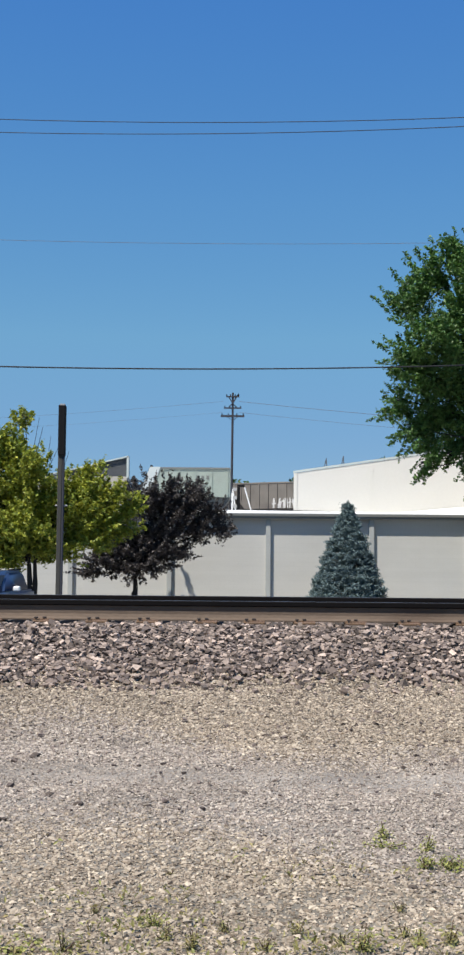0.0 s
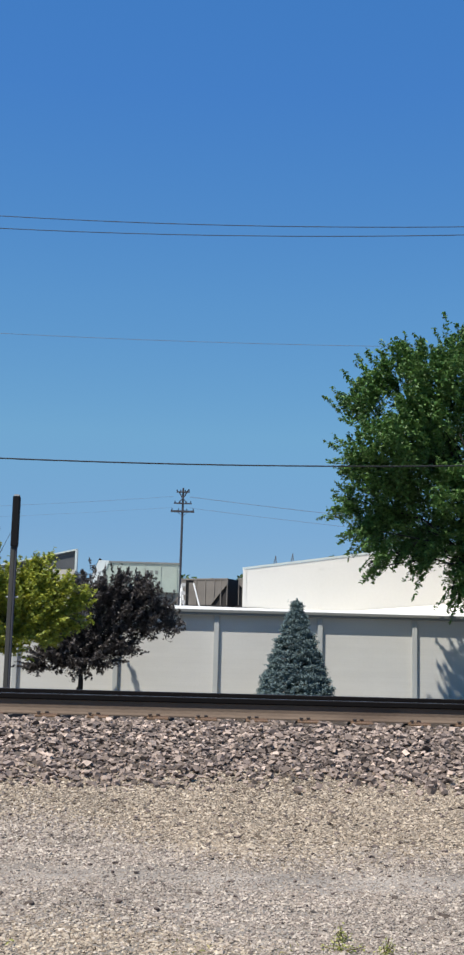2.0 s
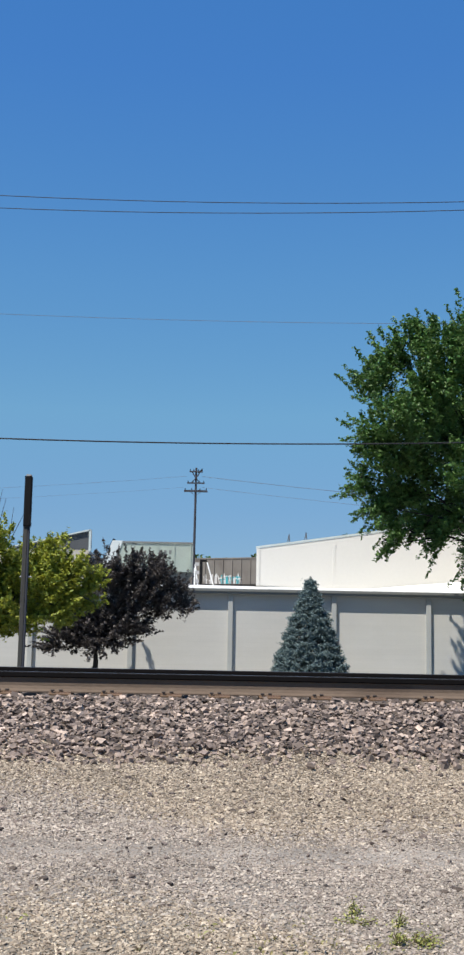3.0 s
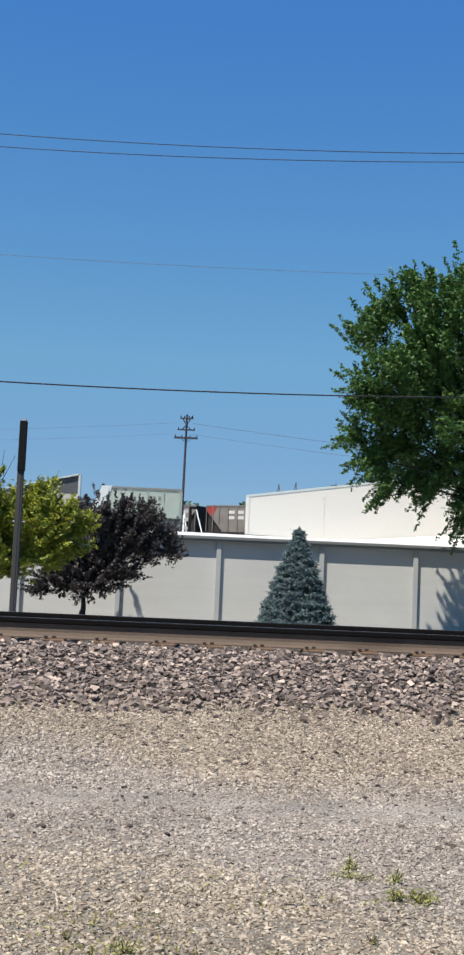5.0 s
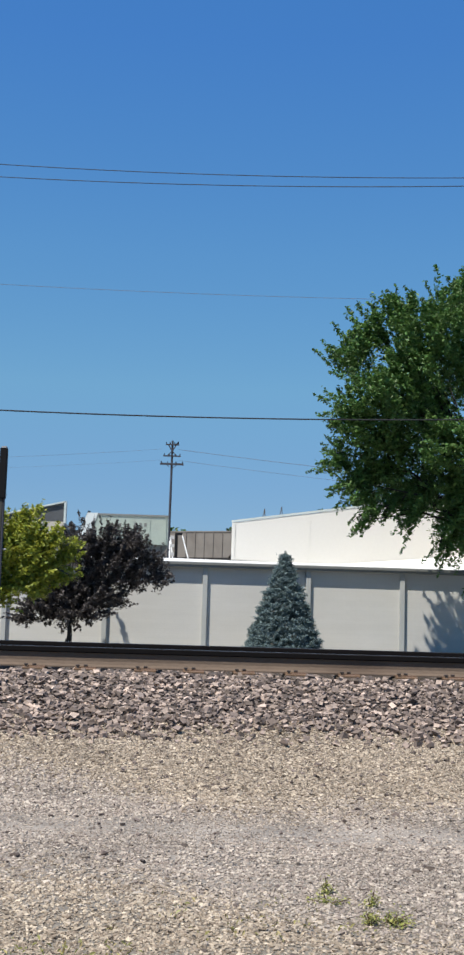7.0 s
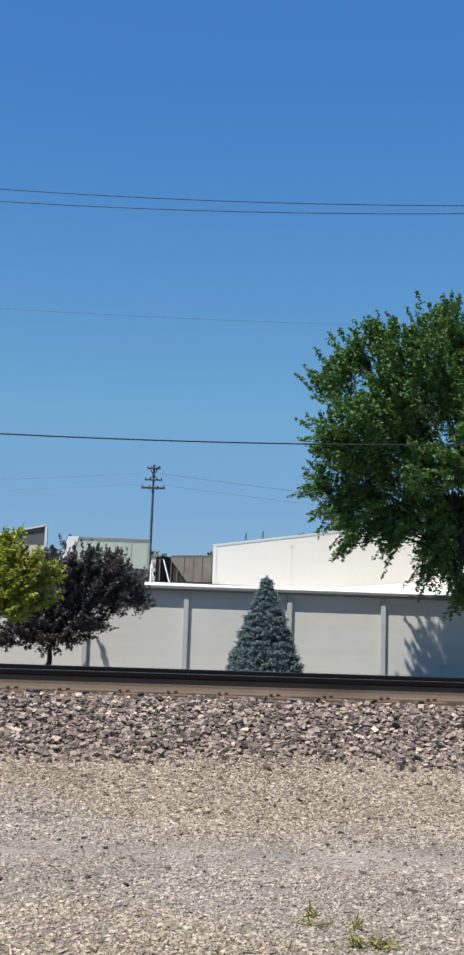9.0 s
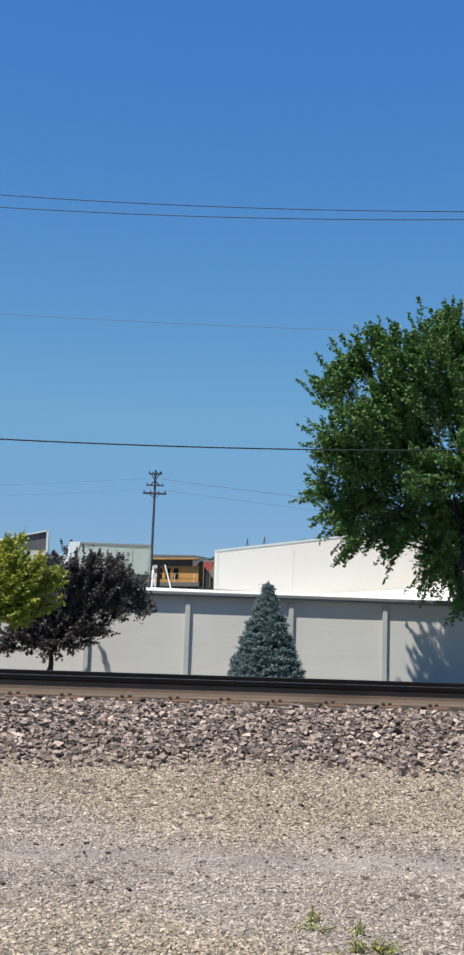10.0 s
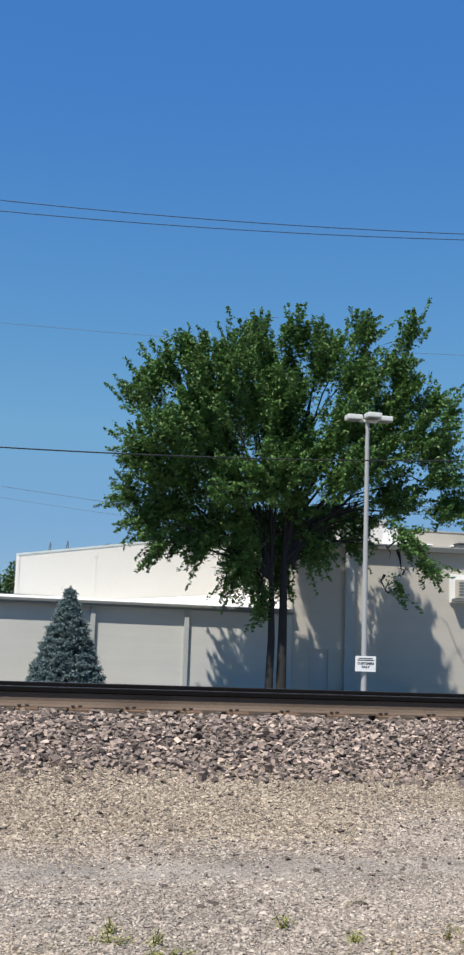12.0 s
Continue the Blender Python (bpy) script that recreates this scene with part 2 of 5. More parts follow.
M_WIRE_FAR = mat("grey_cable", (0.10, 0.11, 0.13), 0.7, 0.1, 1, 9, 0)
M_BARK = mat("dark_bark", (0.022, 0.021, 0.020), 0.95, 0.3, 3, 30, 0.5, stretch=(3, 3, 0.5))
M_LEAF = leaf_mat("elm_leaves", (0.066, 0.163, 0.041), (0.112, 0.190, 0.047), 0.42, 0.26)
M_MAPLE = leaf_mat("yellow_green_leaves", (0.40, 0.40, 0.05), (0.19, 0.25, 0.045), 0.4)
M_PLUM = leaf_mat("purple_leaves", (0.05, 0.043, 0.042), (0.095, 0.083, 0.077), 0.45, 0.2)
M_SPRUCE = leaf_mat("blue_spruce_needles", (0.195, 0.255, 0.255), (0.135, 0.188, 0.192), 0.15, 0.12)
M_SPRUCE.node_tree.nodes["Principled BSDF"].inputs["Roughness"].default_value = 0.85
M_SPRUCE.node_tree.nodes["Principled BSDF"].inputs["Specular IOR Level"].default_value = 0.1
M_FARTREE = leaf_mat("far_tree_leaves", (0.045, 0.095, 0.026), (0.065, 0.11, 0.03), 0.4)
M_WEED = leaf_mat("weed_leaves", (0.29, 0.32, 0.08), (0.36, 0.34, 0.12), 0.35)
M_STEM = mat("red_brown_stems", (0.10, 0.062, 0.042), 0.9, 0.2, 30, 90, 0.1)
M_DRYWEED = leaf_mat("dry_weed_leaves", (0.31, 0.28, 0.11), (0.20, 0.19, 0.07), 0.4)
M_SEEDLING = leaf_mat("seedling_leaves", (0.27, 0.28, 0.09), (0.29, 0.23, 0.10), 0.4)
M_GONDOLA = mat("brown_grey_car_steel", (0.185, 0.165, 0.145), 0.8, 0.2, 0.8, 14, 0.1, stain=(0.14, 0.12, 0.105), random=0.12)
# underframe, wheels and load; also stands for the shadow at the car ends
M_RUST_SHADE = mat("dark_underframe_and_end_shade", (0.028, 0.025, 0.024), 0.9, 0.2, 1, 14, 0.1)
M_LOCO = mat("armour_yellow_paint", (0.42, 0.215, 0.055), 0.5, 0.15, 0.9, 14, 0.05, stain=(0.31, 0.165, 0.055))
M_LOCOGREY = mat("grey_roof_paint", (0.10, 0.093, 0.088), 0.6, 0.15, 0.9, 14, 0.05)
M_RED = mat("red_paint", (0.32, 0.035, 0.03), 0.6, 0.1, 2, 14, 0)
M_BLUE = mat("blue_paint", (0.04, 0.07, 0.22), 0.6, 0.1, 2, 14, 0)
M_TEAL = mat("teal_spray_paint", (0.05, 0.36, 0.40), 0.6, 0.15, 2, 14, 0)
M_LIME = mat("lime_spray_paint", (0.28, 0.36, 0.06), 0.6, 0.15, 2, 14, 0)
M_SPRAY = mat("white_spray_paint", (0.60, 0.58, 0.56), 0.7, 0.15, 2, 14, 0)
M_CARBLUE = mat("blue_car_paint", (0.03, 0.05, 0.11), 0.3, 0.03, 1, 5, 0, metal=0.2)
M_GLASS = mat("dark_window_glass", (0.012, 0.016, 0.022), 0.06, 0.05, 1, 5, 0, spec=0.2)
M_TYRE = mat("tyre_rubber", (0.02, 0.02, 0.02), 0.9, 0.1, 3, 20, 0.1)
M_YELLOW = mat("yellow_panel", (0.60, 0.50, 0.04), 0.6, 0.1, 2, 14, 0)
M_SIGNTEXT = mat("black_lettering", (0.04, 0.04, 0.045), 0.7, 0.1, 2, 14, 0)


# ---- mesh helpers ----
def finish(name, bm, material, smooth=False):
    me = bpy.data.meshes.new(name)
    bm.normal_update()
    bm.to_mesh(me); bm.free()
    me.materials.append(material)
    if smooth:
        me.polygons.foreach_set("use_smooth", [True] * len(me.polygons))
    return me


def part(name, bm, material, parent, label="", m=None, smooth=False):
    ob = new(name, bm if isinstance(bm, bpy.types.Mesh) else finish(name, bm, material, smooth))
    ob.parent = parent
    if m is not None:
        ob.matrix_basis = m
    return tagged(ob, label) if label else ob


def thing(name, m, label, category, group="", kind=""):
    ob = new(name)
    ob.empty_display_size = 0.2
    ob.matrix_basis = m
    return tagged(ob, label, category, group, kind)


def box(bm, x0, x1, y0, y1, z0, z1, bevel=0.0):
    g = bmesh.ops.create_cube(bm, size=1.0, matrix=Matrix.Translation(((x0 + x1) / 2, (y0 + y1) / 2, (z0 + z1) / 2)) @ Matrix.Diagonal((x1 - x0, y1 - y0, z1 - z0, 1)))
    if bevel:
        es = list({e for v in g["verts"] for e in v.link_edges})
        bmesh.ops.bevel(bm, geom=es, offset=bevel, segments=2, affect="EDGES", profile=0.6)
    return bm


def boxed(*a, **k):
    return box(bmesh.new(), *a, **k)


def tube(bm, a, b, r0, r1=None, n=8, caps=True):
    a, b = Vector(a), Vector(b)
    d = b - a
    q = d.to_track_quat("Z", "Y").to_matrix().to_4x4()
    bmesh.ops.create_cone(bm, cap_ends=caps, segments=n, radius1=r0, radius2=r0 if r1 is None else r1, depth=d.length, matrix=Matrix.Translation((a + b) / 2) @ q)
    return bm


def tubed(*a, **k):
    return tube(bmesh.new(), *a, **k)


def prism(bm, outline, y0, y1):
    """A plate cut to an outline in x and z, between two depths."""
    fr = [bm.verts.new((x, y0, z)) for x, z in outline]
    bk = [bm.verts.new((x, y1, z)) for x, z in outline]
    bm.faces.new(fr); bm.faces.new(bk[::-1])
    for i in range(len(fr)):
        j = (i + 1) % len(fr)
        bm.faces.new((fr[j], fr[i], bk[i], bk[j]))
    bmesh.ops.recalc_face_normals(bm, faces=bm.faces)
    return bm


def sweep(bm, outline, x0, x1):
    """An outline in y and z drawn out along x."""
    a = [bm.verts.new((x0, y, z)) for y, z in outline]
    b = [bm.verts.new((x1, y, z)) for y, z in outline]
    bm.faces.new(a); bm.faces.new(b[::-1])
    for i in range(len(a)):
        j = (i + 1) % len(a)
        bm.faces.new((a[j], a[i], b[i], b[j]))
    bmesh.ops.recalc_face_normals(bm, faces=bm.faces)
    return bm


def raw_mesh(name, verts, faces_flat, sides, material, smooth=False):
    """A mesh straight from arrays: verts (n, 3) and equal-sided faces."""
    me = bpy.data.meshes.new(name)
    nf = len(faces_flat) // sides
    me.vertices.add(len(verts)); me.vertices.foreach_set("co", np.asarray(verts, np.float32).ravel())
    me.loops.add(len(faces_flat)); me.loops.foreach_set("vertex_index", np.asarray(faces_flat, np.int32))
    me.polygons.add(nf); me.polygons.foreach_set("loop_start", np.arange(0, nf * sides, sides, dtype=np.int32))
    me.update(calc_edges=True)
    me.materials.append(material)
    me.polygons.foreach_set("use_smooth", np.full(nf, smooth))
    return me


def turns(rng, n):
    """n random turns as matrices."""
    q = rng.normal(size=(n, 4)); q /= np.linalg.norm(q, axis=1, keepdims=True)
    w, x, y, z = q.T
    return np.stack([np.stack([1 - 2 * (y * y + z * z), 2 * (x * y - z * w), 2 * (x * z + y * w)], -1),
                     np.stack([2 * (x * y + z * w), 1 - 2 * (x * x + z * z), 2 * (y * z - x * w)], -1),
                     np.stack([2 * (x * z - y * w), 2 * (y * z + x * w), 1 - 2 * (x * x + y * y)], -1)], 1)


def solid(kind):
    bm = bmesh.new()
    if kind == "ico":
        bmesh.ops.create_icosphere(bm, subdivisions=1, radius=1)
    elif kind == "block":
        for k in range(8):
            bm.verts.new((0.62 * (1 if k & 1 else -1), 0.62 * (1 if k & 2 else -1), 0.62 * (1 if k & 4 else -1)))
        bmesh.ops.convex_hull(bm, input=bm.verts[:])
        bmesh.ops.triangulate(bm, faces=bm.faces[:])
    else:
        for v in ((1, 0, 0), (-1, 0, 0), (0, 1, 0), (0, -1, 0), (0, 0, 1), (0, 0, -1)):
            bm.verts.new(v)
        bmesh.ops.convex_hull(bm, input=bm.verts[:])
    bm.verts.index_update()
    v = np.array([tuple(x.co) for x in bm.verts]); f = np.array([[x.index for x in p.verts] for p in bm.faces])
    bm.free()
    return v, f


def stone_heap(name, places, sizes, material, kind="ico", flat=0.65, seed=1):
    """Many angular stones, each its own closed solid, in one mesh."""
    rng = np.random.default_rng(seed)
    v, f = solid(kind)
    n = len(places)
    pts = v[None] * rng.uniform(0.6, 1.25, (n, len(v), 1)) * rng.uniform(0.45, 1.1, (n, 1, 3))
    pts = np.einsum("nij,nkj->nki", turns(rng, n), pts)
    pts[..., 2] *= flat
    pts = pts * np.asarray(sizes)[:, None, None] + np.asarray(places)[:, None]
    faces = (f[None] + (np.arange(n) * len(v))[:, None, None]).ravel()
    return raw_mesh(name, pts.reshape(-1, 3), faces, 3, material)


def leaf_mesh(name, centres, sizes, material, seed, droop=0.3, slim=0.55):
    """Many single leaves: each a small folded blade of four corners."""
    rng = np.random.default_rng(seed)
    n = len(centres)
    base = np.array([[0, 0, 0], [0.5, slim * 0.5, 0.10], [1, 0, -0.05], [0.5, -slim * 0.5, 0.10]]) - (0.5, 0, 0)
    ang = rng.uniform(0, 2 * np.pi, n); tilt = rng.normal(-droop, 0.45, n); roll = rng.normal(0, 0.6, n)
    ca, sa, ct, st, cr, sr = np.cos(ang), np.sin(ang), np.cos(tilt), np.sin(tilt), np.cos(roll), np.sin(roll)
    fwd = np.stack([ca * ct, sa * ct, st], -1)
    side0 = np.stack([-sa, ca, 0 * ca], -1)
    up0 = np.cross(fwd, side0)
    side = side0 * cr[:, None] + up0 * sr[:, None]
    up = np.cross(fwd, side)
    pts = base[None, :, 0:1] * fwd[:, None] + base[None, :, 1:2] * side[:, None] + base[None, :, 2:3] * up[:, None]
    pts = pts * np.asarray(sizes)[:, None, None] + np.asarray(centres)[:, None]
    return raw_mesh(name, pts.reshape(-1, 3), np.arange(4 * n), 4, material)


# ---- ground ----
PROFILE = ((-300, 0.0), (5.5, 0.0), (7.2, 0.02), (8.75, 0.20), (10.2, 0.495), (10.55, 0.50), (13.2, 0.49), (13.5, 0.47), (14.6, 0.0), (16.0, -0.2), (20.0, -0.5), (4500, -0.5))


def height(y):
    return float(np.interp(y, [p[0] for p in PROFILE], [p[1] for p in PROFILE]))


def surface(x, y):
    """The ground's height, with its slight unevenness near the camera."""
    return height(y) + (0.025 * noise.noise((x * 0.7, y * 0.9, 3)) if -7 < x < 11 and 0 <= y < 10 else 0.0)


def make_ground():
    xs = [-4000, -800, -200, -60, -20, -10] + list(np.arange(-7, 11.01, 0.3)) + [14, 25, 60, 200, 800, 4000]
    ys = [-300, -60, -10] + list(np.arange(0, 16.01, 0.25)) + [18, 20, 35, 51, 80, 130, 300, 1000, 4500]
    verts = []
    for y in ys:
        for x in xs:
            verts.append((x, y, surface(x, y)))
    n = len(xs)
    faces = [k for j in range(len(ys) - 1) for i in range(n - 1) for k in (j * n + i, j * n + i + 1, (j + 1) * n + i + 1, (j + 1) * n + i)]
    ob = new("ground", raw_mesh("ground", verts, faces, 4, M_GROUND, True))
    return tagged(ob, "sandy tan gravel ground running up to a railway ballast bed", "ground", kind="structure")


ground = make_ground()

# ---- track ----
RAIL_Y, RAIL_Z, GAUGE = 11.14, 0.572, 1.51
SPIKES = [-1.273, -0.80, -0.249, 0.195, 0.665, 1.147, 1.643, 2.177, 2.62]
TIE_X = [-1.273 - 0.495 * k for k in range(18, 0, -1)] + SPIKES + [2.62 + 0.495 * k for k in range(1, 24)]


def make_rail(y):
    rail = thing("rail", pose(0, y, RAIL_Z), "rusty brown steel rail with a worn head coloured as in shade", "rail", "rails of the track")
    h = 0.186
    foot = [(-0.076, 0.0), (0.076, 0.0), (0.076, 0.012), (0.034, 0.03), (0.017, 0.058), (0.014, 0.09), (0.018, h - 0.052), (-0.018, h - 0.052), (-0.014, 0.09), (-0.017, 0.058), (-0.034, 0.03), (-0.076, 0.012)]
    part("web_and_foot", sweep(bmesh.new(), foot, -70, 90), M_RUST, rail, "rust-brown rail web and foot")
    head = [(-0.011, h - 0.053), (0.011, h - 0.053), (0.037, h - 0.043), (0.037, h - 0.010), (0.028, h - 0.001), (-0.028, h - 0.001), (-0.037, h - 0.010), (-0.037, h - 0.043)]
    part("head", sweep(bmesh.new(), head, -70, 90), M_HEAD, rail, "rail head with shade put into its near-black colour")
    part("running_surface", boxed(-70, 90, -0.026, 0.026, h - 0.003, h + 0.001), M_SHINE, rail, "polished running surface")
    return rail


rails = [make_rail(RAIL_Y), make_rail(RAIL_Y + GAUGE)]


def tie_plate_meshes():
    bm = boxed(-0.10, 0.10, -0.17, 0.17, 0.0, 0.018, bevel=0.004)
    box(bm, -0.10, 0.10, -0.10, -0.078, 0.016, 0.03)
    box(bm, -0.10, 0.10, 0.078, 0.10, 0.016, 0.03)
    plate = finish("tie_plate", bm, M_PLATE)
    s = bmesh.new()
    box(s, -0.009, 0.009, -0.009, 0.009, -0.02, 0.025)
    box(s, -0.017, 0.017, -0.012, 0.022, 0.022, 0.038, bevel=0.005)
    return plate, finish("spike", s, M_SPIKE)


PLATE_ME, SPIKE_ME = tie_plate_meshes()
for r, rail in enumerate(rails):
    for x in TIE_X:
        if -6 < x < 9:
            pl = part("tie_plate", PLATE_ME, None, rail, m=pose(x, 0, -0.019))
            for sx, sy in ((0.0, -0.088), (-0.07, -0.13), (0.06, 0.088)):
                part("spike", SPIKE_ME, None, pl, m=pose(sx, sy, 0.012, 0, 0, 0 if sy < 0 else 180))


def make_tie():
    bm = boxed(-0.114, 0.114, -1.3, 1.3, -0.178, 0.0, bevel=0.012)
    for v in bm.verts:
        v.co += Vector((noise.noise(v.co * 3), noise.noise(v.co * 4 + Vector((5, 0, 0))), noise.noise(v.co * 5))) * 0.006
    return finish("railway_tie", bm, M_TIE)


TIE_ME = make_tie()
for x in TIE_X:
    ob = new("railway_tie", TIE_ME)
    ob.matrix_basis = pose(x, RAIL_Y + GAUGE / 2, RAIL_Z - 0.02, 0, 0, random.uniform(-0.8, 0.8))
    tagged(ob, "weathered dark wooden tie sunk in grey ballast", "railway tie", "ties under the rails")


# ---- buildings ----
LOT = -0.5
WY = 51.35                       # the face of the low wall


def low_building():
    b = thing("low_warehouse", pose(0, WY, LOT), "long low off-white masonry warehouse with pilasters and a grey fascia", "warehouse")
    x0, x1, top = -34.0, 14.75, 3.55
    part("front_wall", boxed(x0, x1, 0, 0.3, 0, top), M_WALL, b, "off-white painted block wall")
    part("back_wall", boxed(x0, x1, 16.0, 16.3, 0, top), M_WALL, b)
    part("side_wall", boxed(x0, x0 + 0.3, 0.3, 16.0, 0, top), M_WALL, b)
    part("fascia", sweep(bmesh.new(), [(-0.29, top - 0.02), (-0.29, top + 0.16), (-0.26, top + 0.2), (0.3, top + 0.24), (0.3, top - 0.02)], x0, x1), M_FASCIA, b, "grey metal fascia overhanging the wall")
    part("gutter_lip", sweep(bmesh.new(), [(-0.33, top + 0.09), (-0.33, top + 0.19), (-0.29, top + 0.19), (-0.29, top + 0.09)], x0, x1), M_FASCIA, b, "grey gutter lip")
    part("roof", sweep(bmesh.new(), [(0.3, top + 0.22), (4.6, top + 0.52), (16.3, top + 0.52), (16.3, top), (0.3, top)], x0, x1), M_ROOF, b, "white membrane roof")
    for px in (-29.9, -25.4, -21.0, -16.5, -12.0, -7.6, -3.24, 1.12, 5.68, 9.86):
        bm = boxed(px - 0.13, px + 0.08, -0.16, 0.0, 0, top - 0.02, bevel=0.012)
        part("pilaster", bm, M_PIL, b)
    return b


def white_building():
    b = thing("metal_building", pose(0, 56.0, LOT), "tall bright white metal building with a gently sloping roof edge", "building")
    x0, x1 = 2.44, 21.0
    z0, z1 = 5.93, 8.72
    part("gable_wall", prism(bmesh.new(), [(x0, 0), (x1, 0), (x1, z1), (x0, z0)], 0, 0.2), M_WHITE, b, "bright white gable wall")
    def skewed(bm):
        for v in bm.verts:
            if v.co.y > 15 and v.co.x < x0 + 1:
                v.co.x += 1.7
        return bm

    part("side_wall", skewed(boxed(x0, x0 + 0.2, 0.2, 30, 0, z0 - 0.15)), M_WHITE, b)
    part("back_wall", skewed(prism(bmesh.new(), [(x0, 0), (x1, 0), (x1, z1 - 0.2), (x0, z0 - 0.2)], 30, 30.2)), M_WHITE, b)
    part("roof", skewed(prism(bmesh.new(), [(x0 + 0.2, z0 - 0.1), (x1, z1 - 0.12), (x1, z1 - 0.02), (x0 + 0.2, z0 + 0.02)], 0.2, 30)), M_ROOF, b, "white metal roof")
    part("edge_trim", prism(bmesh.new(), [(x0 - 0.06, z0 + 0.0), (x1, z1 + 0.0), (x1, z1 + 0.1), (x0 - 0.06, z0 + 0.1)], -0.025, 0.0), M_WTRIM, b, "pale green-grey edge trim")
    part("corner_trim", boxed(x0 - 0.04, x0 + 0.12, -0.03, 0.0, 0, z0), M_WHITE, b)
    d = bmesh.new()
    box(d, 6.08, 6.22, -0.012, 0.0, 3.9, 6.1, bevel=0.004)
    box(d, 6.06, 6.26, -0.02, 0.0, 6.04, 6.2, bevel=0.006)
    part("downspout", d, M_WHITE, b, "white painted downspout")
    for k, x in enumerate((4.0, 4.85)):
        v = bmesh.new()
        z = z0 + (x - x0) * (z1 - z0) / (x1 - x0)
        tube(v, (x - 0.07, 1.5, z - 0.1), (x + 0.07, 1.5, z + 0.6), 0.025, 0.02, 6)
        tube(v, (x + 0.13, 1.5, z - 0.1), (x + 0.07, 1.5, z + 0.62), 0.025, 0.02, 6)
        tube(v, (x - 0.02, 1.5, z + 0.16), (x + 0.11, 1.5, z + 0.16), 0.015, 0.015, 6)
        part("roof_bracket", v, M_CHARCOAL, b, "thin dark two-legged roof bracket")
    return b


def lean_roof():
    """The white roof that climbs from the low wall to the white building."""
    bm = bmesh.new()
    lo = [(-1.2, WY + 0.35, 3.30), (14.7, WY + 0.35, 3.30)]
    hi = [(-1.2, 55.95, 3.62), (2.4, 55.95, 3.62), (7.0, 55.95, 3.52), (14.7, 55.95, 4.25)]
    v = [bm.verts.new(p) for p in (lo[0], lo[1], hi[3], hi[2], hi[1], hi[0])]
    w = [bm.verts.new((p.co.x, p.co.y, p.co.z - 0.12)) for p in v]
    bm.faces.new(v); bm.faces.new(w[::-1])
    for i in range(6):
        bm.faces.new((v[i], w[i], w[(i + 1) % 6], v[(i + 1) % 6]))
    bmesh.ops.recalc_face_normals(bm, faces=bm.faces)
    return bm


def tall_building():
    b = thing("tall_warehouse", pose(0, WY, LOT), "tall beige masonry warehouse with a steel door and dark eave", "warehouse")
    x0, x1, top = 14.76, 46.0, 6.75
    d0, d1, dh = 15.59, 16.54, 2.06
    part("front_wall", boxed(x0, d0, 0, 0.3, 0, top), M_TALLWALL, b, "beige painted block wall")
    part("front_wall", boxed(d1, x1, 0, 0.3, 0, top), M_TALLWALL, b)
    part("front_wall", boxed(d0, d1, 0, 0.3, dh, top), M_TALLWALL, b)
    part("side_wall", boxed(x0, x0 + 0.3, 0.3, 4.6, 0, top), M_TALLWALL, b)
    part("back_wall", boxed(x0, x1, 24, 24.3, 0, top), M_TALLWALL, b)
    part("side_wall", boxed(x1 - 0.3, x1, 0.3, 24, 0, top), M_TALLWALL, b)
    part("roof", boxed(21.2, x1, 0.3, 24.2, top + 0.002, top + 0.15), M_ROOF, b, "white membrane roof")
    part("roof", boxed(x0, 21.2, 0.3, 4.4, top + 0.002, top + 0.15), M_ROOF, b)
    part("eave", sweep(bmesh.new(), [(-0.3, top - 0.02), (-0.33, top + 0.2), (-0.28, top + 0.24), (0.3, top + 0.26), (0.3, top - 0.02)], x0 - 0.1, x1), M_FASCIA, b, "grey metal eave")
    part("pilaster", boxed(17.2, 17.66, -0.2, 0.0, 0, top - 0.02, bevel=0.03), M_PIL, b, "wide grey pilaster")
    dr = part("door", boxed(d0 + 0.05, d1 - 0.05, 0.06, 0.11, 0.01, dh - 0.05, bevel=0.005), M_DOOR, b, "grey-beige flush steel door")
    f = bmesh.new()
    box(f, d0, d0 + 0.05, -0.02, 0.2, 0, dh); box(f, d1 - 0.05, d1, -0.02, 0.2, 0, dh); box(f, d0 + 0.05, d1 - 0.05, -0.02, 0.2, dh - 0.05, dh)
    part("door_frame", f, M_DOOR, dr)
    h = bmesh.new(); tube(h, (d0 + 0.12, 0.06, 1.0), (d0 + 0.12, -0.0, 1.0), 0.018); tube(h, (d0 + 0.12, 0.0, 1.0), (d0 + 0.24, 0.0, 1.0), 0.012)
    part("door_handle", h, M_STEEL, dr, "steel lever handle")
    w = part("wall_vent", boxed(22.42, 23.75, -0.10, 0.0, 4.42, 5.75, bevel=0.01), M_WPAINT, b, "pale framed wall vent with a projecting unit")
    part("vent_unit", boxed(22.66, 23.6, -0.42, -0.1, 4.62, 5.5, bevel=0.03), M_TALLWALL, w)
    part("vent_shelf", boxed(22.5, 23.7, -0.5, -0.1, 4.46, 4.6), M_FASCIA, w)
    for k in range(5):
        part("louvre", boxed(22.74, 23.5, -0.44, -0.42, 4.75 + 0.14 * k, 4.82 + 0.14 * k), M_FASCIA, w)
    return b


low_building(); white_building(); tall_building()
tagged(new("lean_to_roof", finish("lean_to_roof", lean_roof(), M_ROOF)), "low white membrane roof rising behind the fascia", "roof", kind="structure")


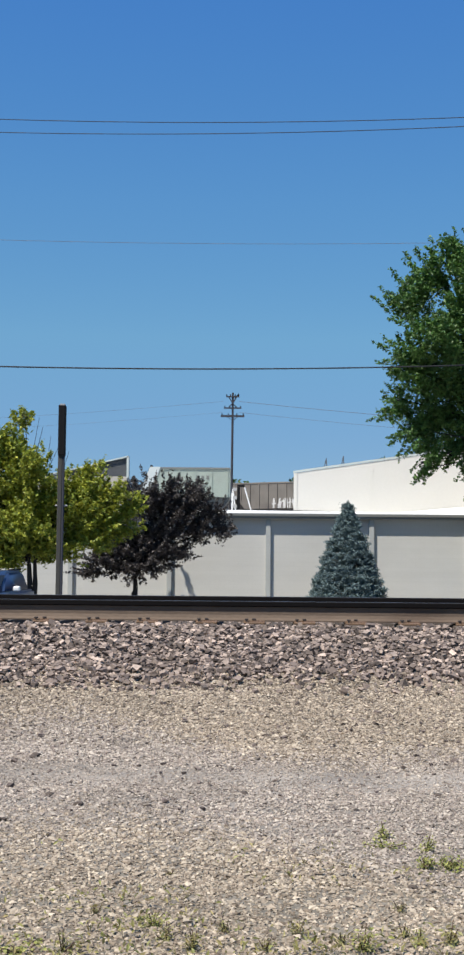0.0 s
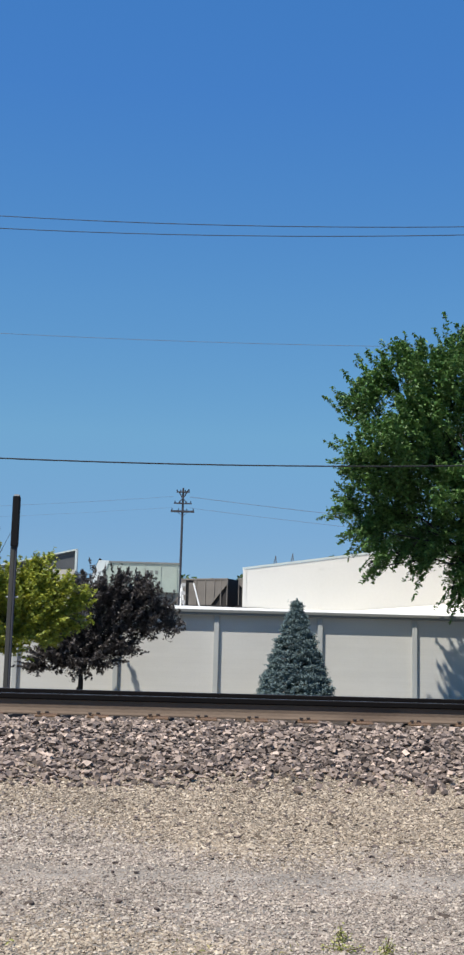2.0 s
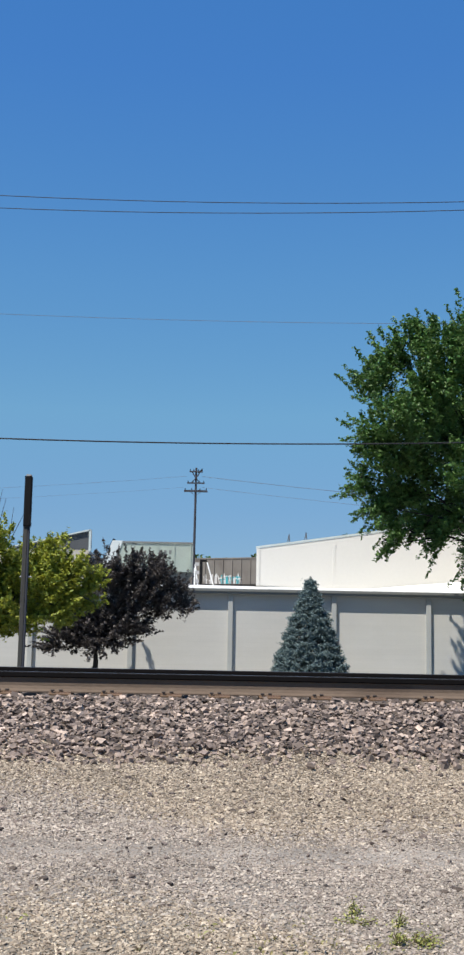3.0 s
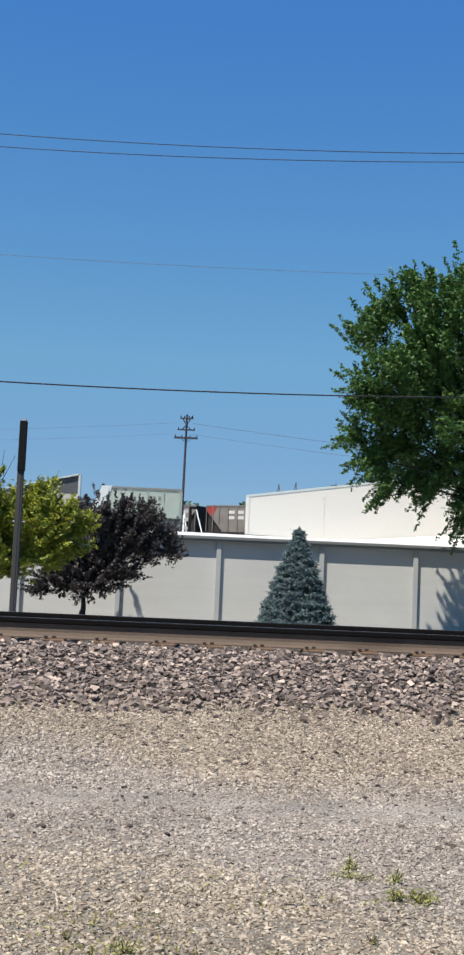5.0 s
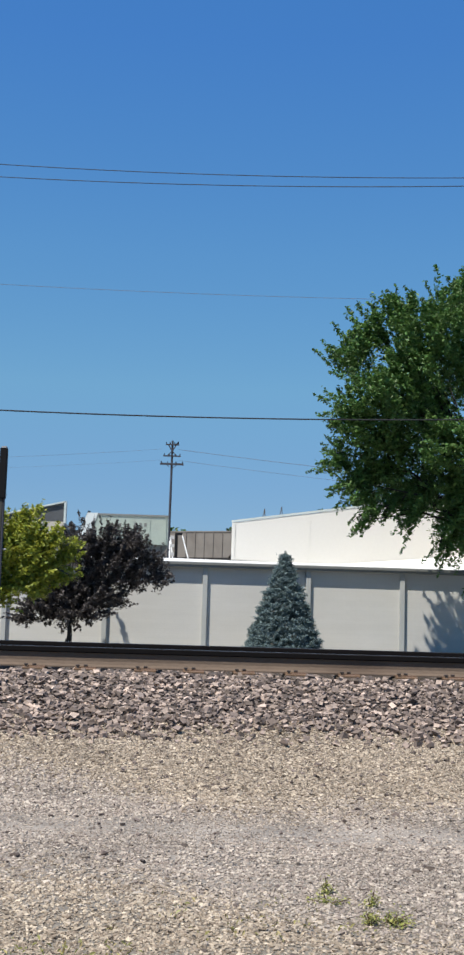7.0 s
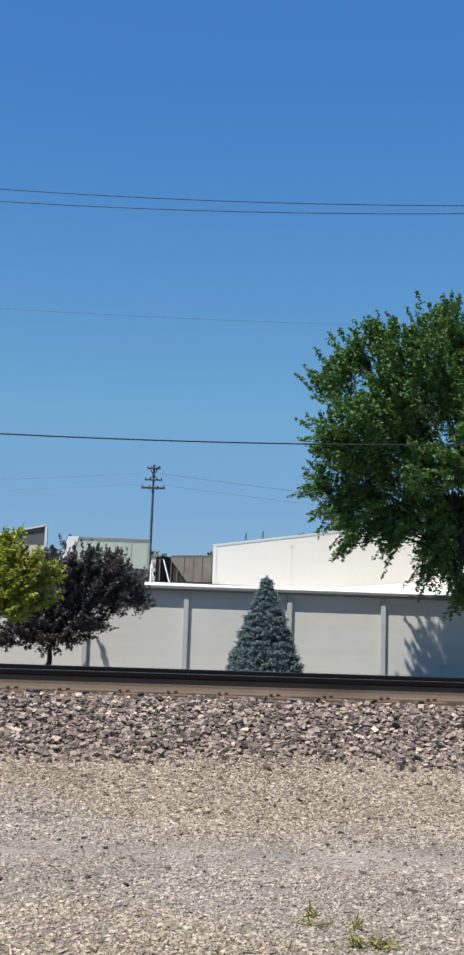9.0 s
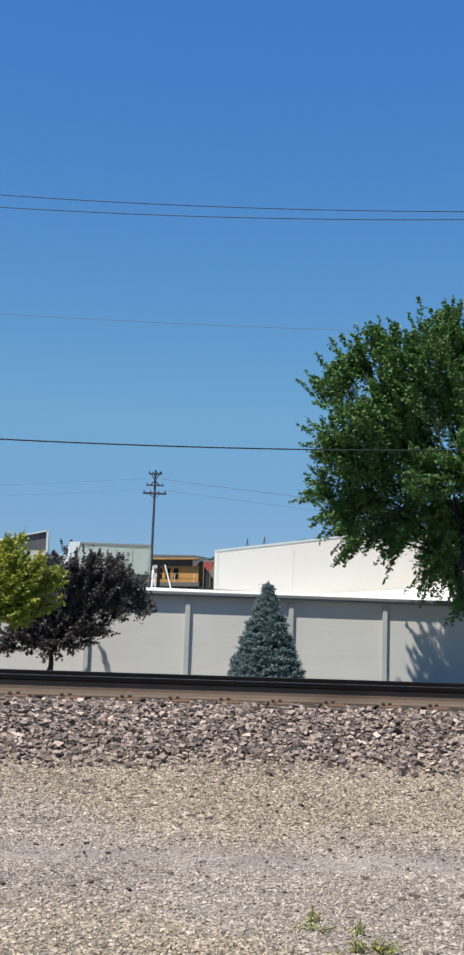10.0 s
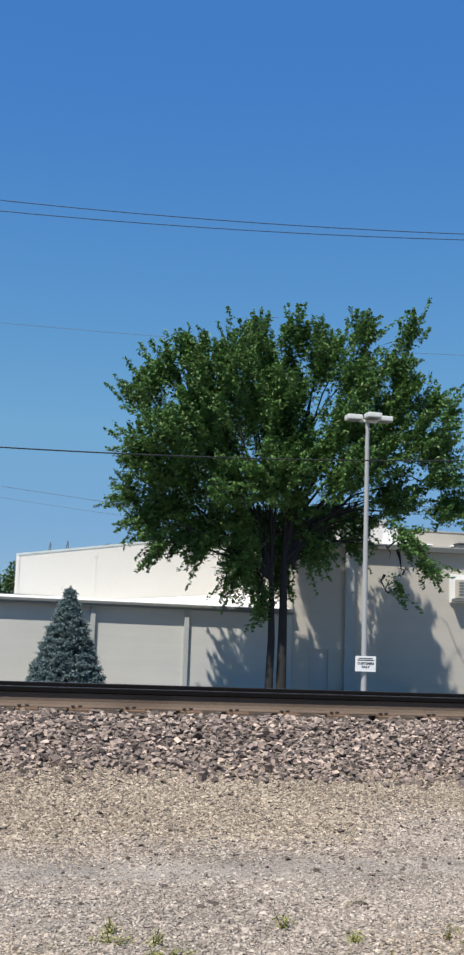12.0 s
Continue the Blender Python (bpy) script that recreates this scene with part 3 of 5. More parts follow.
def rooftop_unit(x, y, z, w, d, h, material, vents, label):
    u = thing("rooftop_unit", pose(x, y, z), label, "rooftop unit", "units on the tall roof")
    part("casing", boxed(0, w, 0, d, 0.1, h, bevel=0.03), material, u)
    part("curb", boxed(0.05, w - 0.05, 0.05, d - 0.05, 0, 0.1), M_FASCIA, u)
    part("cap", boxed(-0.03, w + 0.03, -0.03, d + 0.03, h, h + 0.05), material, u)
    for k in range(vents):
        c = part("vent_box", boxed(w * (k + 0.7) / (vents + 0.4) - 0.13, w * (k + 0.7) / (vents + 0.4) + 0.13, -0.22, 0.0, 0.12, 0.36, bevel=0.02), M_FASCIA, u)
        part("vent_hood", boxed(w * (k + 0.7) / (vents + 0.4) - 0.17, w * (k + 0.7) / (vents + 0.4) + 0.17, -0.27, 0.0, 0.36, 0.42), M_WPAINT, c)
    return u


RZ = LOT + 6.9
rooftop_unit(20.0, WY + 1.4, RZ, 0.95, 1.2, 1.0, M_WPAINT, 0, "white upright rooftop air unit")
rooftop_unit(21.15, WY + 1.9, RZ, 4.6, 1.6, 1.05, M_TALLWALL, 3, "long beige rooftop air unit with small vents")
rooftop_unit(23.3, WY + 0.8, RZ, 0.7, 0.7, 0.42, M_CHARCOAL, 0, "small dark rooftop box")


def steel_bin():
    """Ribbed steel bin with one slanted end, on legs behind the low building."""
    b = thing("steel_bin", pose(0.24, 70, LOT + 0.08), "pale green ribbed steel bin with a slanted white end", "storage bin")
    z0, z1, zt = 4.6, 5.55, 7.22
    x0, x1 = -5.35, -1.12
    part("body", prism(bmesh.new(), [(x0 - 0.95, z1), (x1, z0 + 0.82), (x1, zt), (x0, zt)], 0, 3.0), M_BIN, b, "pale green painted steel body")
    part("slanted_end", prism(bmesh.new(), [(x0 - 1.32, z1 - 0.1), (x0 - 0.55, z1 - 0.1), (x0 + 0.0, zt + 0.02), (x0 - 0.62, zt + 0.02)], -0.06, -0.002), M_BINW, b, "pale slanted end panel")
    for k in range(5):
        x = x0 + 0.15 + k * 0.98
        part("rib", boxed(x, x + 0.06, -0.05, 0.0, z1 - 0.1, zt), M_BIN, b)
    part("top_rail", boxed(x0, x1, -0.06, 0.0, zt - 0.1, zt), M_FASCIA, b)
    for k in range(3):
        part("inspection_plate", boxed(-3.15 + 0.3 * k, -3.0 + 0.3 * k, -0.03, -0.002, zt - 0.72, zt - 0.5), M_FASCIA, b)
    part("hopper", prism(bmesh.new(), [(x0 - 0.4, z0), (x1 - 0.5, z0), (x1, z0 + 0.82), (x0 - 0.95, z1)], 0.3, 2.7), M_FASCIA, b, "grey hopper bottom")
    for x in (x0 - 0.2, x1 - 0.2):
        for y in (0.4, 2.6):
            part("leg", boxed(x - 0.1, x + 0.1, y - 0.1, y + 0.1, 0, z0 + 0.3), M_FASCIA, b)
    return b


steel_bin()


def roof_ladder():
    """White braced legs and a dark switch box beside the bin."""
    l = thing("access_frame", pose(0, 62, LOT), "white braced access frame with a dark cabinet", "ladder")
    for xa, xb in ((-0.62, -0.42), (0.02, 0.46)):
        m = bmesh.new()
        tube(m, (xa, 0, 5.5 if xa < 0 else 5.6), (xb, 0, 4.05), 0.035, n=6)
        part("brace", m, M_WPAINT, l)
    part("brace", boxed(-0.68, -0.6, -0.02, 0.1, 0.0, 5.3), M_WPAINT, l)
    part("cabinet", boxed(-0.38, -0.22, 0.0, 0.3, 3.9, 5.75, bevel=0.02), M_DARK, l, "tall dark cabinet")
    part("arm", boxed(-0.38, 0.02, 0.05, 0.2, 5.62, 5.75), M_DARK, l)
    for x in (-0.3, 0.42):
        part("post", boxed(x - 0.06, x + 0.06, 0, 0.12, 0, 4.1), M_STEEL, l)
    for k in range(3):
        part("tag_plate", boxed(-0.62, -0.4, -0.06, -0.03, 4.5 + 0.45 * k, 4.68 + 0.45 * k), M_STEEL, l)
    return l


roof_ladder()


def shed_building():
    b = thing("far_shed", pose(0, 75, LOT), "pale shed with a dark sloping roof and white edge", "building")
    part("wall", boxed(-16.5, -7.7, 0.3, 10, 0, 7.1), M_TALLWALL, b, "pale beige wall")
    part("gable", prism(bmesh.new(), [(-12.6, 7.1), (-7.72, 7.1), (-7.72, 8.32), (-12.6, 7.12)], 0.3, 0.7), M_CHARCOAL, b, "dark sloping roof end")
    part("edge_trim", prism(bmesh.new(), [(-12.8, 7.14), (-7.6, 8.36), (-7.6, 8.46), (-12.8, 7.22)], 0.15, 0.75), M_WTRIM, b, "white roof edge")
    part("corner_trim", boxed(-7.7, -7.56, 0.15, 0.75, 7.0, 8.40), M_WTRIM, b)
    c = bmesh.new(); tube(c, (-7.0, 2, 6.0), (-6.2, 2, 8.0), 0.09, n=8); tube(c, (-7.0, 2, 0), (-7.0, 2, 6.0), 0.09, n=8)
    part("conveyor_pipe", c, M_DARK, b, "dark slanted pipe")
    part("block_house", boxed(-7.5, -6.1, 1, 4, 0, 6.65, bevel=0.03), M_CHARCOAL, b, "dark boxy house")
    return b


shed_building()


# ---- poles, wires, posts ----
def utility_pole():
    p = thing("utility_pole", pose(-1.53, 125, LOT + 0.05), "tall dark wooden utility pole with three crossarms", "utility pole")
    part("pole", tubed((0, 0, 0), (0.1, 0, 19.9), 0.17, 0.11, 10), M_POLE, p)
    for z, w, th in ((19.45, 0.72, 0.07), (18.2, 0.95, 0.07), (17.32, 1.28, 0.11)):
        a = part("crossarm", boxed(-w + 0.09, w + 0.09, -0.2, -0.08, z - th, z + th), M_POLE, p)
        for s in (-0.9, -0.35, 0.35, 0.9):
            part("insulator", tubed((s * w + 0.09, -0.14, z + th), (s * w + 0.09, -0.14, z + th + 0.2), 0.06, 0.04, 8), M_DARK, a)
    for s in (-1, 1):
        part("brace", tubed((0.09 + s * 0.55, -0.12, 17.25), (0.09, -0.14, 16.8), 0.025, n=6), M_POLE, p)
        part("brace", tubed((0.09 + s * 0.55, -0.12, 18.15), (0.09, -0.14, 18.75), 0.05, n=6), M_POLE, p)
        part("brace", tubed((0.09 + s * 0.4, -0.12, 19.4), (0.09, -0.14, 18.7), 0.06, n=6), M_POLE, p)
    part("pole_top", tubed((0.35, 0, 19.3), (0.75, 0, 19.8), 0.09, 0.05, 6), M_DARK, p)
    return p


utility_pole()


def cable(points, r, material, label):
    c = bpy.data.curves.new("cable", "CURVE")
    c.dimensions = "3D"; c.bevel_depth = r; c.bevel_resolution = 1
    s = c.splines.new("POLY"); s.points.add(len(points) - 1)
    for p, q in zip(s.points, points):
        p.co = (*q, 1)
    c.materials.append(material)
    dg = new("overhead_cable", c)
    return tagged(dg, label, "cable", "overhead cables")


def sag(skew, z0, slope, k, r, material, label):
    """A slack cable about 25 m off, crossing the view slightly askew."""
    return cable([(float(x), 25 + skew * float(x), z0 + slope * float(x) + k * float(x) ** 2) for x in np.linspace(-22, 28, 101)], r, material, label)


sag(0.231, 5.297, 0.0489, 0.00268, 0.016, M_WIRE, "thick black overhead cable strung across the sky")
sag(-0.143, 10.78, -0.0452, 0.0035, 0.0085, M_WIRE, "thin dark overhead cable strung across the sky")
sag(-0.150, 10.532, -0.0372, 0.0035, 0.0085, M_WIRE, "thin dark overhead cable strung across the sky")
cable([(float(x), 60, 17.825 + 0.0011 * float(x) + 0.0009 * float(x) ** 2) for x in np.linspace(-40, 40, 41)], 0.011, M_WIRE_FAR, "faint thin overhead cable high in the sky")
for z, dz, r in ((19.0, 6.5, 0.024), (17.8, 6.5, 0.016)):
    cable([(-0.7 + 62 * u, 125 - 22 * u, LOT + z - dz * u + 5.0 * u * (u - 1) * 0.55) for u in np.linspace(0, 1, 25)], r, M_WIRE_FAR, "slack dark cable leaving the utility pole")
    cable([(-2.5 - 60 * u, 125 + 14 * u, LOT + z - 1.5 * u + 5.0 * u * (u - 1) * 0.5) for u in np.linspace(0, 1, 25)], r * 0.5, M_WIRE_FAR, "slack dark cable leaving the utility pole")


def marker_post():
    p = thing("sign_post", pose(-2.25, 14.83, height(14.83)), "weathered wooden trackside post with a dark board seen edge-on", "sign post")
    h = 3.12 - height(14.83)
    part("post", boxed(-0.035, 0.02, -0.04, 0.02, -0.1, h - 0.6, bevel=0.008), M_POST, p, "grey weathered wooden post")
    part("backing_post", boxed(0.021, 0.045, -0.035, 0.03, -0.1, h - 0.55, bevel=0.006), M_POLE, p)
    part("board", boxed(-0.036, 0.05, -0.06, 0.06, h - 0.66, h - 0.02, bevel=0.008), M_DARK, p, "black sign board seen edge-on")
    part("board_cap", boxed(-0.02, 0.04, -0.05, 0.05, h - 0.02, h), M_STEEL, p)
    part("bolt", tubed((-0.06, 0, h - 1.3), (0.09, 0, h - 1.3), 0.012), M_STEEL, p)
    return p


marker_post()


def sign_text(txt, size, x, z, parent, bold=0.0):
    c = bpy.data.curves.new("lettering", "FONT")
    c.body, c.size, c.align_x, c.extrude, c.offset = txt, size, "CENTER", 0.002, bold
    ob = new("lettering", c)
    ob.data.materials.append(M_SIGNTEXT)
    ob.parent = parent
    ob.matrix_basis = pose(x, -0.018, z, 90, 0, 0)
    return ob


def parking_lamp():
    p = thing("parking_lamp", pose(11.44, 32.35, LOT), "grey steel parking lot lamp with three box heads and a notice", "street lamp")
    part("pole", tubed((0.02, 0, 0.5), (0, 0, 8.62), 0.085, 0.06, 14), M_STEEL, p)
    part("base", tubed((0.02, 0, 0), (0.02, 0, 0.5), 0.25, 0.23, 16), M_FASCIA, p)
    for x, w, z, y in ((-0.66, 0.46, 8.64, 0.0), (-0.12, 0.44, 8.70, -0.2), (0.3, 0.44, 8.66, 0.0)):
        hd = part("lamp_head", boxed(x, x + w, y - 0.2, y + 0.2, z, z + 0.15, bevel=0.03), M_LAMP, p, "pale box-shaped lamp head")
        part("lens", boxed(x + 0.06, x + w - 0.06, y - 0.17, y + 0.17, z - 0.012, z), M_FASCIA, hd)
    part("mount", boxed(-0.25, 0.3, -0.05, 0.05, 8.6, 8.68, bevel=0.01), M_LAMP, p)
    s = part("notice", boxed(-0.285, 0.335, -0.125, -0.11, 1.27, 1.71, bevel=0.004), M_WPAINT, p, "white notice with black lettering")
    s.matrix_basis = Matrix.Identity(4)
    g = new("notice_face"); g.parent = s; g.matrix_basis = pose(0.025, -0.112, 0)
    sign_text("CUSTOMERS", 0.088, 0.025, 1.475, s, 0.003).matrix_basis = pose(0.025, -0.129, 1.475, 90)
    sign_text("ONLY", 0.088, 0.025, 1.375, s, 0.003).matrix_basis = pose(0.025, -0.129, 1.375, 90)
    bpy.data.objects.remove(g)
    for z, w in ((1.645, 0.21), (1.595, 0.25)):
        part("unreadable_line", boxed(0.025 - w, 0.025 + w, -0.129, -0.125, z - 0.014, z + 0.014), M_SIGNTEXT, s)
    return p


parking_lamp()


# ---- vehicle ----
def parked_car():
    """A blue car; its own +x is its nose."""
    c = thing("parked_car", pose(-7.2, 30.2, LOT, 0, 0, -90) @ Matrix.Diagonal((1, 1, 0.85, 1)), "blue car with pale mirror parked on the lot", "car")
    low = [(-0.25, 0.45), (-0.3, 0.8), (-0.2, 1.02), (2.7, 1.02), (3.75, 0.95), (4.15, 0.8), (4.25, 0.5), (4.1, 0.3), (0.0, 0.3)]
    bm = prism(bmesh.new(), low, 0, 1.8); bmesh.ops.bevel(bm, geom=bm.edges[:], offset=0.06, segments=3, affect="EDGES")
    part("body", bm, M_CARBLUE, c, "blue painted body", smooth=True)
    cab = [(-0.15, 1.0), (0.1, 1.5), (0.4, 1.6), (1.9, 1.58), (2.25, 1.48), (2.95, 1.0)]
    bm = prism(bmesh.new(), cab, 0.14, 1.66); bmesh.ops.bevel(bm, geom=bm.edges[:], offset=0.05, segments=3, affect="EDGES")
    for v in bm.verts:
        v.co.y = 0.9 + (v.co.y - 0.9) * (1 - 0.3 * max(0.0, v.co.z - 1.05))
    part("cabin", bm, M_CARBLUE, c, smooth=True)
    part("window", prism(bmesh.new(), [(0.12, 1.05), (0.3, 1.44), (0.55, 1.5), (1.05, 1.5), (1.05, 1.05)], 0.12, 0.138), M_GLASS, c, "dark side window")
    part("window", prism(bmesh.new(), [(1.13, 1.05), (1.13, 1.5), (1.9, 1.49), (2.12, 1.42), (2.55, 1.06)], 0.12, 0.138), M_GLASS, c, "dark side window")
    part("windscreen", prism(bmesh.new(), [(2.31, 1.47), (2.94, 1.03), (2.98, 1.04), (2.35, 1.48)], 0.25, 1.55), M_GLASS, c)
    for y in (-0.18, 1.76):
        part("mirror", boxed(2.42, 2.58, y + 0.04, y + 0.2, 1.04, 1.18, bevel=0.04), M_WPAINT, c, "pale door mirror")
    for x in (0.65, 3.4):
        for y in (0.0, 1.6):
            w = part("wheel", tubed((x, y, 0.34), (x, y + 0.22, 0.34), 0.34, n=24), M_TYRE, c)
            part("rim", tubed((x, y - 0.01, 0.34), (x, y + 0.02, 0.34), 0.21, n=16), M_STEEL, w)
    for y in (0.12, 1.4):
        part("headlight", boxed(4.06, 4.2, y, y + 0.3, 0.72, 0.86, bevel=0.03), M_WPAINT, c)
    part("roof_rail", boxed(0.5, 1.9, 0.22, 0.26, 1.6, 1.65), M_DARK, c)
    part("roof_rail", boxed(0.5, 1.9, 1.54, 1.58, 1.6, 1.65), M_DARK, c)
    return c


parked_car()


# ---- trees ----
def limbs(bm, rng, base, targets, r0, fork):
    """Bent limbs from the fork of a trunk out to each target, tapering."""
    for tx, ty, tz in targets:
        a, b = Vector(fork), Vector((tx, ty, tz))
        mid = a.lerp(b, 0.5) + Vector((rng.uniform(-0.2, 0.2), rng.uniform(-0.2, 0.2), 0.12 * (b - a).length))
        r = r0 * rng.uniform(0.25, 0.42)
        tube(bm, a, mid, r, r * 0.6, 6, False); tube(bm, mid, b, r * 0.6, r * 0.12, 6, False)


def crown_points(rng, lobes, y, depth, per_m2, spray=0.3, hang=0.0):
    """Leaf places: twig sprays reaching out of each lobe and upwards, with dark gaps between them."""
    out = []
    for x, z, r in lobes:
        n_tw = max(6, int(per_m2 * r * r))
        u = rng.normal(size=(n_tw, 3)); u /= np.linalg.norm(u, axis=1, keepdims=True)
        rad = r * rng.uniform(0.3, 0.92, (n_tw, 1))
        tw = u * rad * (1.0, depth, 0.95) + (x, y + rng.uniform(-0.6, 0.6) * r * depth, z)
        for c, d in zip(tw, u):
            m = rng.integers(20, 36)
            t = rng.uniform(0, 1, (m, 1))
            reach = spray * rng.uniform(0.8, 2.6)
            way = d + rng.normal(0, 0.35, 3) + (0, 0, 0.38)
            out.append(c + way * t * reach + rng.normal(0, 1, (m, 3)) * spray * 0.21 * (1.15 - t) - (0, 0, hang) * t * t)
    return np.concatenate(out)


def shoot_points(rng, lobes, centre, per_m2, length, thick, leaves, rise, droop_below):
    """Leaf places along separate leafy shoots that grow up and out from the crown's middle, hanging on the lowest boughs."""
    out = []
    for x, y, z, r in lobes:
        n = max(2, int(per_m2 * r * r))
        u = rng.normal(size=(n, 3)); u /= np.linalg.norm(u, axis=1, keepdims=True)
        tips = u * r * rng.uniform(0.3, 1.1, (n, 1)) + (x, y, z)
        for c, d in zip(tips, u):
            away = c - centre
            away /= np.linalg.norm(away) + 1e-6
            way = away * 0.9 + d * 0.45 + rng.normal(0, 0.25, 3) + (0, 0, rise if z > droop_below else -0.55)
            way /= np.linalg.norm(way)
            long = rng.uniform() < 0.14                   # a few thin leaders stand out of the crown
            reach = length * (rng.uniform(1.3, 1.8) if long else rng.uniform(0.5, 1.2))
            m = int(leaves * rng.uniform(0.7, 1.2))
            t = rng.uniform(0, 1, (m, 1)) ** (0.8 if long else 1.0)
            bend = np.array((0, 0, rng.uniform(-0.28, 0.12))) * reach
            out.append(c + way * (t - (0.45 if long else 0.6)) * reach + bend * t * t + rng.normal(0, 1, (m, 3)) * thick * (0.7 if long else 1.0) * (1.1 - 0.75 * t))
    return np.concatenate(out)


def tree(name, label, x, y, trunk, lobes, leaf, leaf_size, per_m2, seed, depth=1.0, spray=0.3, lean=0.0, hang=0.0, category="tree", slim=0.55, shoots=None, deep=0.0):
    """trunk: radius and height of the fork; one or two stems."""
    rng = np.random.default_rng(seed)
    t = thing(name, pose(x, y, LOT), label, category)
    bm = bmesh.new()
    forks = []
    for sx, r, h in trunk:
        top = Vector((sx + lean, 0, h))
        midp = Vector((sx * 0.9 + lean * 0.3 + 0.04, 0, h * 0.5))
        tube(bm, (sx, 0, -0.1), midp, r, r * 0.85, 10, False); tube(bm, midp, top, r * 0.85, r * 0.6, 10, False)
        tube(bm, (sx, 0, -0.1), (sx, 0, 0.35), r * 1.5, r, 10, False)
        forks.append((top, r))
        if h > 4:                                         # the stem runs on as a leader into the crown
            tube(bm, top, top + Vector((0.5 * sx, 0.2, 4.5)), r * 0.6, r * 0.2, 8, False)
    rel = [(lobe[0] - x, lobe[1] - LOT, lobe[2]) for lobe in lobes]
    tw = bm
    for k, (lx, lz, lr) in enumerate(rel):
        f, r = forks[min(range(len(forks)), key=lambda q: abs(forks[q][0].x - lx))]
        start = f if lz > f.z + 0.6 else Vector((lx * 0.96, 0, lz + 1.4 * lr + 0.3))
        if f.z > 4 and lz > f.z + 0.6:
            climb = rng.uniform(0.0, min(4.4, 0.65 * (lz - f.z)))
            start = f + Vector((0.5 * (f.x / 4.5) * climb * 0.4, 0.2 * climb / 4.5, climb))
            r *= 1 - 0.13 * climb
        limbs(tw, rng, None, [(lx + rng.normal(0, 0.15), rng.normal(0, 0.4 * lr * depth), lz + 0.2 * lr)], r, start)
        for _ in range(3):
            limbs(tw, rng, None, [(lx + rng.normal(0, 0.5 * lr), rng.normal(0, 0.6 * lr * depth), lz + rng.normal(0.2, 0.45) * lr)], r * 0.45, Vector((lx, 0, lz)))
    part("trunk", bm, M_BARK, t, "dark brown trunk and limbs", smooth=True)
    if shoots:
        length, thick, leaves, rise, droop_below, middle = shoots
        back = [lobe[3] if len(lobe) > 3 else rng.uniform(-deep, deep) for lobe in lobes]
        rel3 = [(lx, by, lz, lr) for (lx, lz, lr), by in zip(rel, back)]
        pts = shoot_points(rng, rel3, np.array((middle[0] - x, 0.0, middle[1] - LOT)), per_m2, length, thick, leaves, rise, droop_below - LOT)
    else:
        pts = crown_points(rng, rel, 0.0, depth, per_m2, spray, hang)
    part("crown", leaf_mesh("crown", pts, leaf_size * rng.uniform(0.6, 1.25, len(pts)), leaf, seed + 1, slim=slim), None, t)
    return t


ELM = [(8.3, 13.1, 1.1), (6.6, 11.7, 1.05), (6.3, 9.3, 1.0), (6.1, 7.6, 0.75), (7.6, 9.7, 1.5), (9.1, 11.6, 1.5), (8.2, 7.8, 1.38), (7.0, 6.2, 0.95), (7.2, 5.1, 0.45), (9.7, 9.4, 1.5), (10.8, 13.6, 1.13), (11.6, 14.7, 0.8), (12.9, 14.5, 0.95), (11.4, 11.6, 1.5), (13.5, 12.3, 1.38)]
ELM += [(14.5, 14.4, 0.88), (15.9, 15.0, 0.88), (16.2, 13.6, 1.13), (17.6, 14.8, 0.7), (15.3, 12.2, 1.13), (17.3, 12.3, 1.0), (18.7, 11.7, 0.88), (18.0, 10.3, 1.13), (19.4, 11.4, 0.55), (16.3, 9.6, 1.25), (13.6, 9.7, 1.5), (11.5, 8.5, 1.5), (18.8, 8.7, 0.88), (17.4, 7.9, 1.13), (19.5, 7.5, 0.63)]
ELM += [(15.5, 7.2, 1.25), (13.4, 7.1, 1.25), (11.6, 6.2, 1.13), (9.8, 6.6, 1.05), (8.8, 5.8, 0.7), (10.9, 4.4, 0.75), (11.9, 4.2, 0.88), (12.9, 5.5, 0.88), (17.3, 5.8, 0.7), (18.0, 4.7, 0.55), (17.4, 3.9, 0.35), (16.3, 6.0, 0.7), (10.5, 3.9, 0.45), (12.9, 4.0, 0.55)]
ELM += [(8.6, 10.6, 1.2), (10.4, 10.4, 1.4), (12.4, 10.6, 1.4), (14.9, 10.6, 1.3), (16.9, 11.2, 1.1), (10.0, 8.0, 1.2), (12.6, 8.6, 1.4), (14.6, 8.5, 1.3), (15.9, 11.2, 1.0), (9.8, 12.6, 1.1), (12.2, 13.3, 1.1), (13.9, 13.4, 1.0), (17.0, 13.4, 0.8), (7.4, 12.7, 0.9), (7.3, 8.4, 1.1), (9.2, 5.0, 0.5), (14.4, 5.9, 0.8), (18.6, 9.6, 0.8), (12.2, 3.1, 0.4)]
ELM += [(11.0, 5.4, 1.0), (12.4, 6.0, 1.0), (14.0, 5.7, 0.9), (13.2, 4.7, 0.65), (14.8, 6.0, 0.9), (9.3, 5.6, 0.75), (11.9, 3.2, 0.5), (8.1, 5.5, 0.55), (7.1, 4.8, 0.3), (10.4, 6.8, 1.0), (7.7, 6.9, 0.9), (11.7, 15.0, 0.7), (12.6, 12.2, 1.1), (19.0, 7.2, 0.7), (16.5, 7.0, 0.9)]
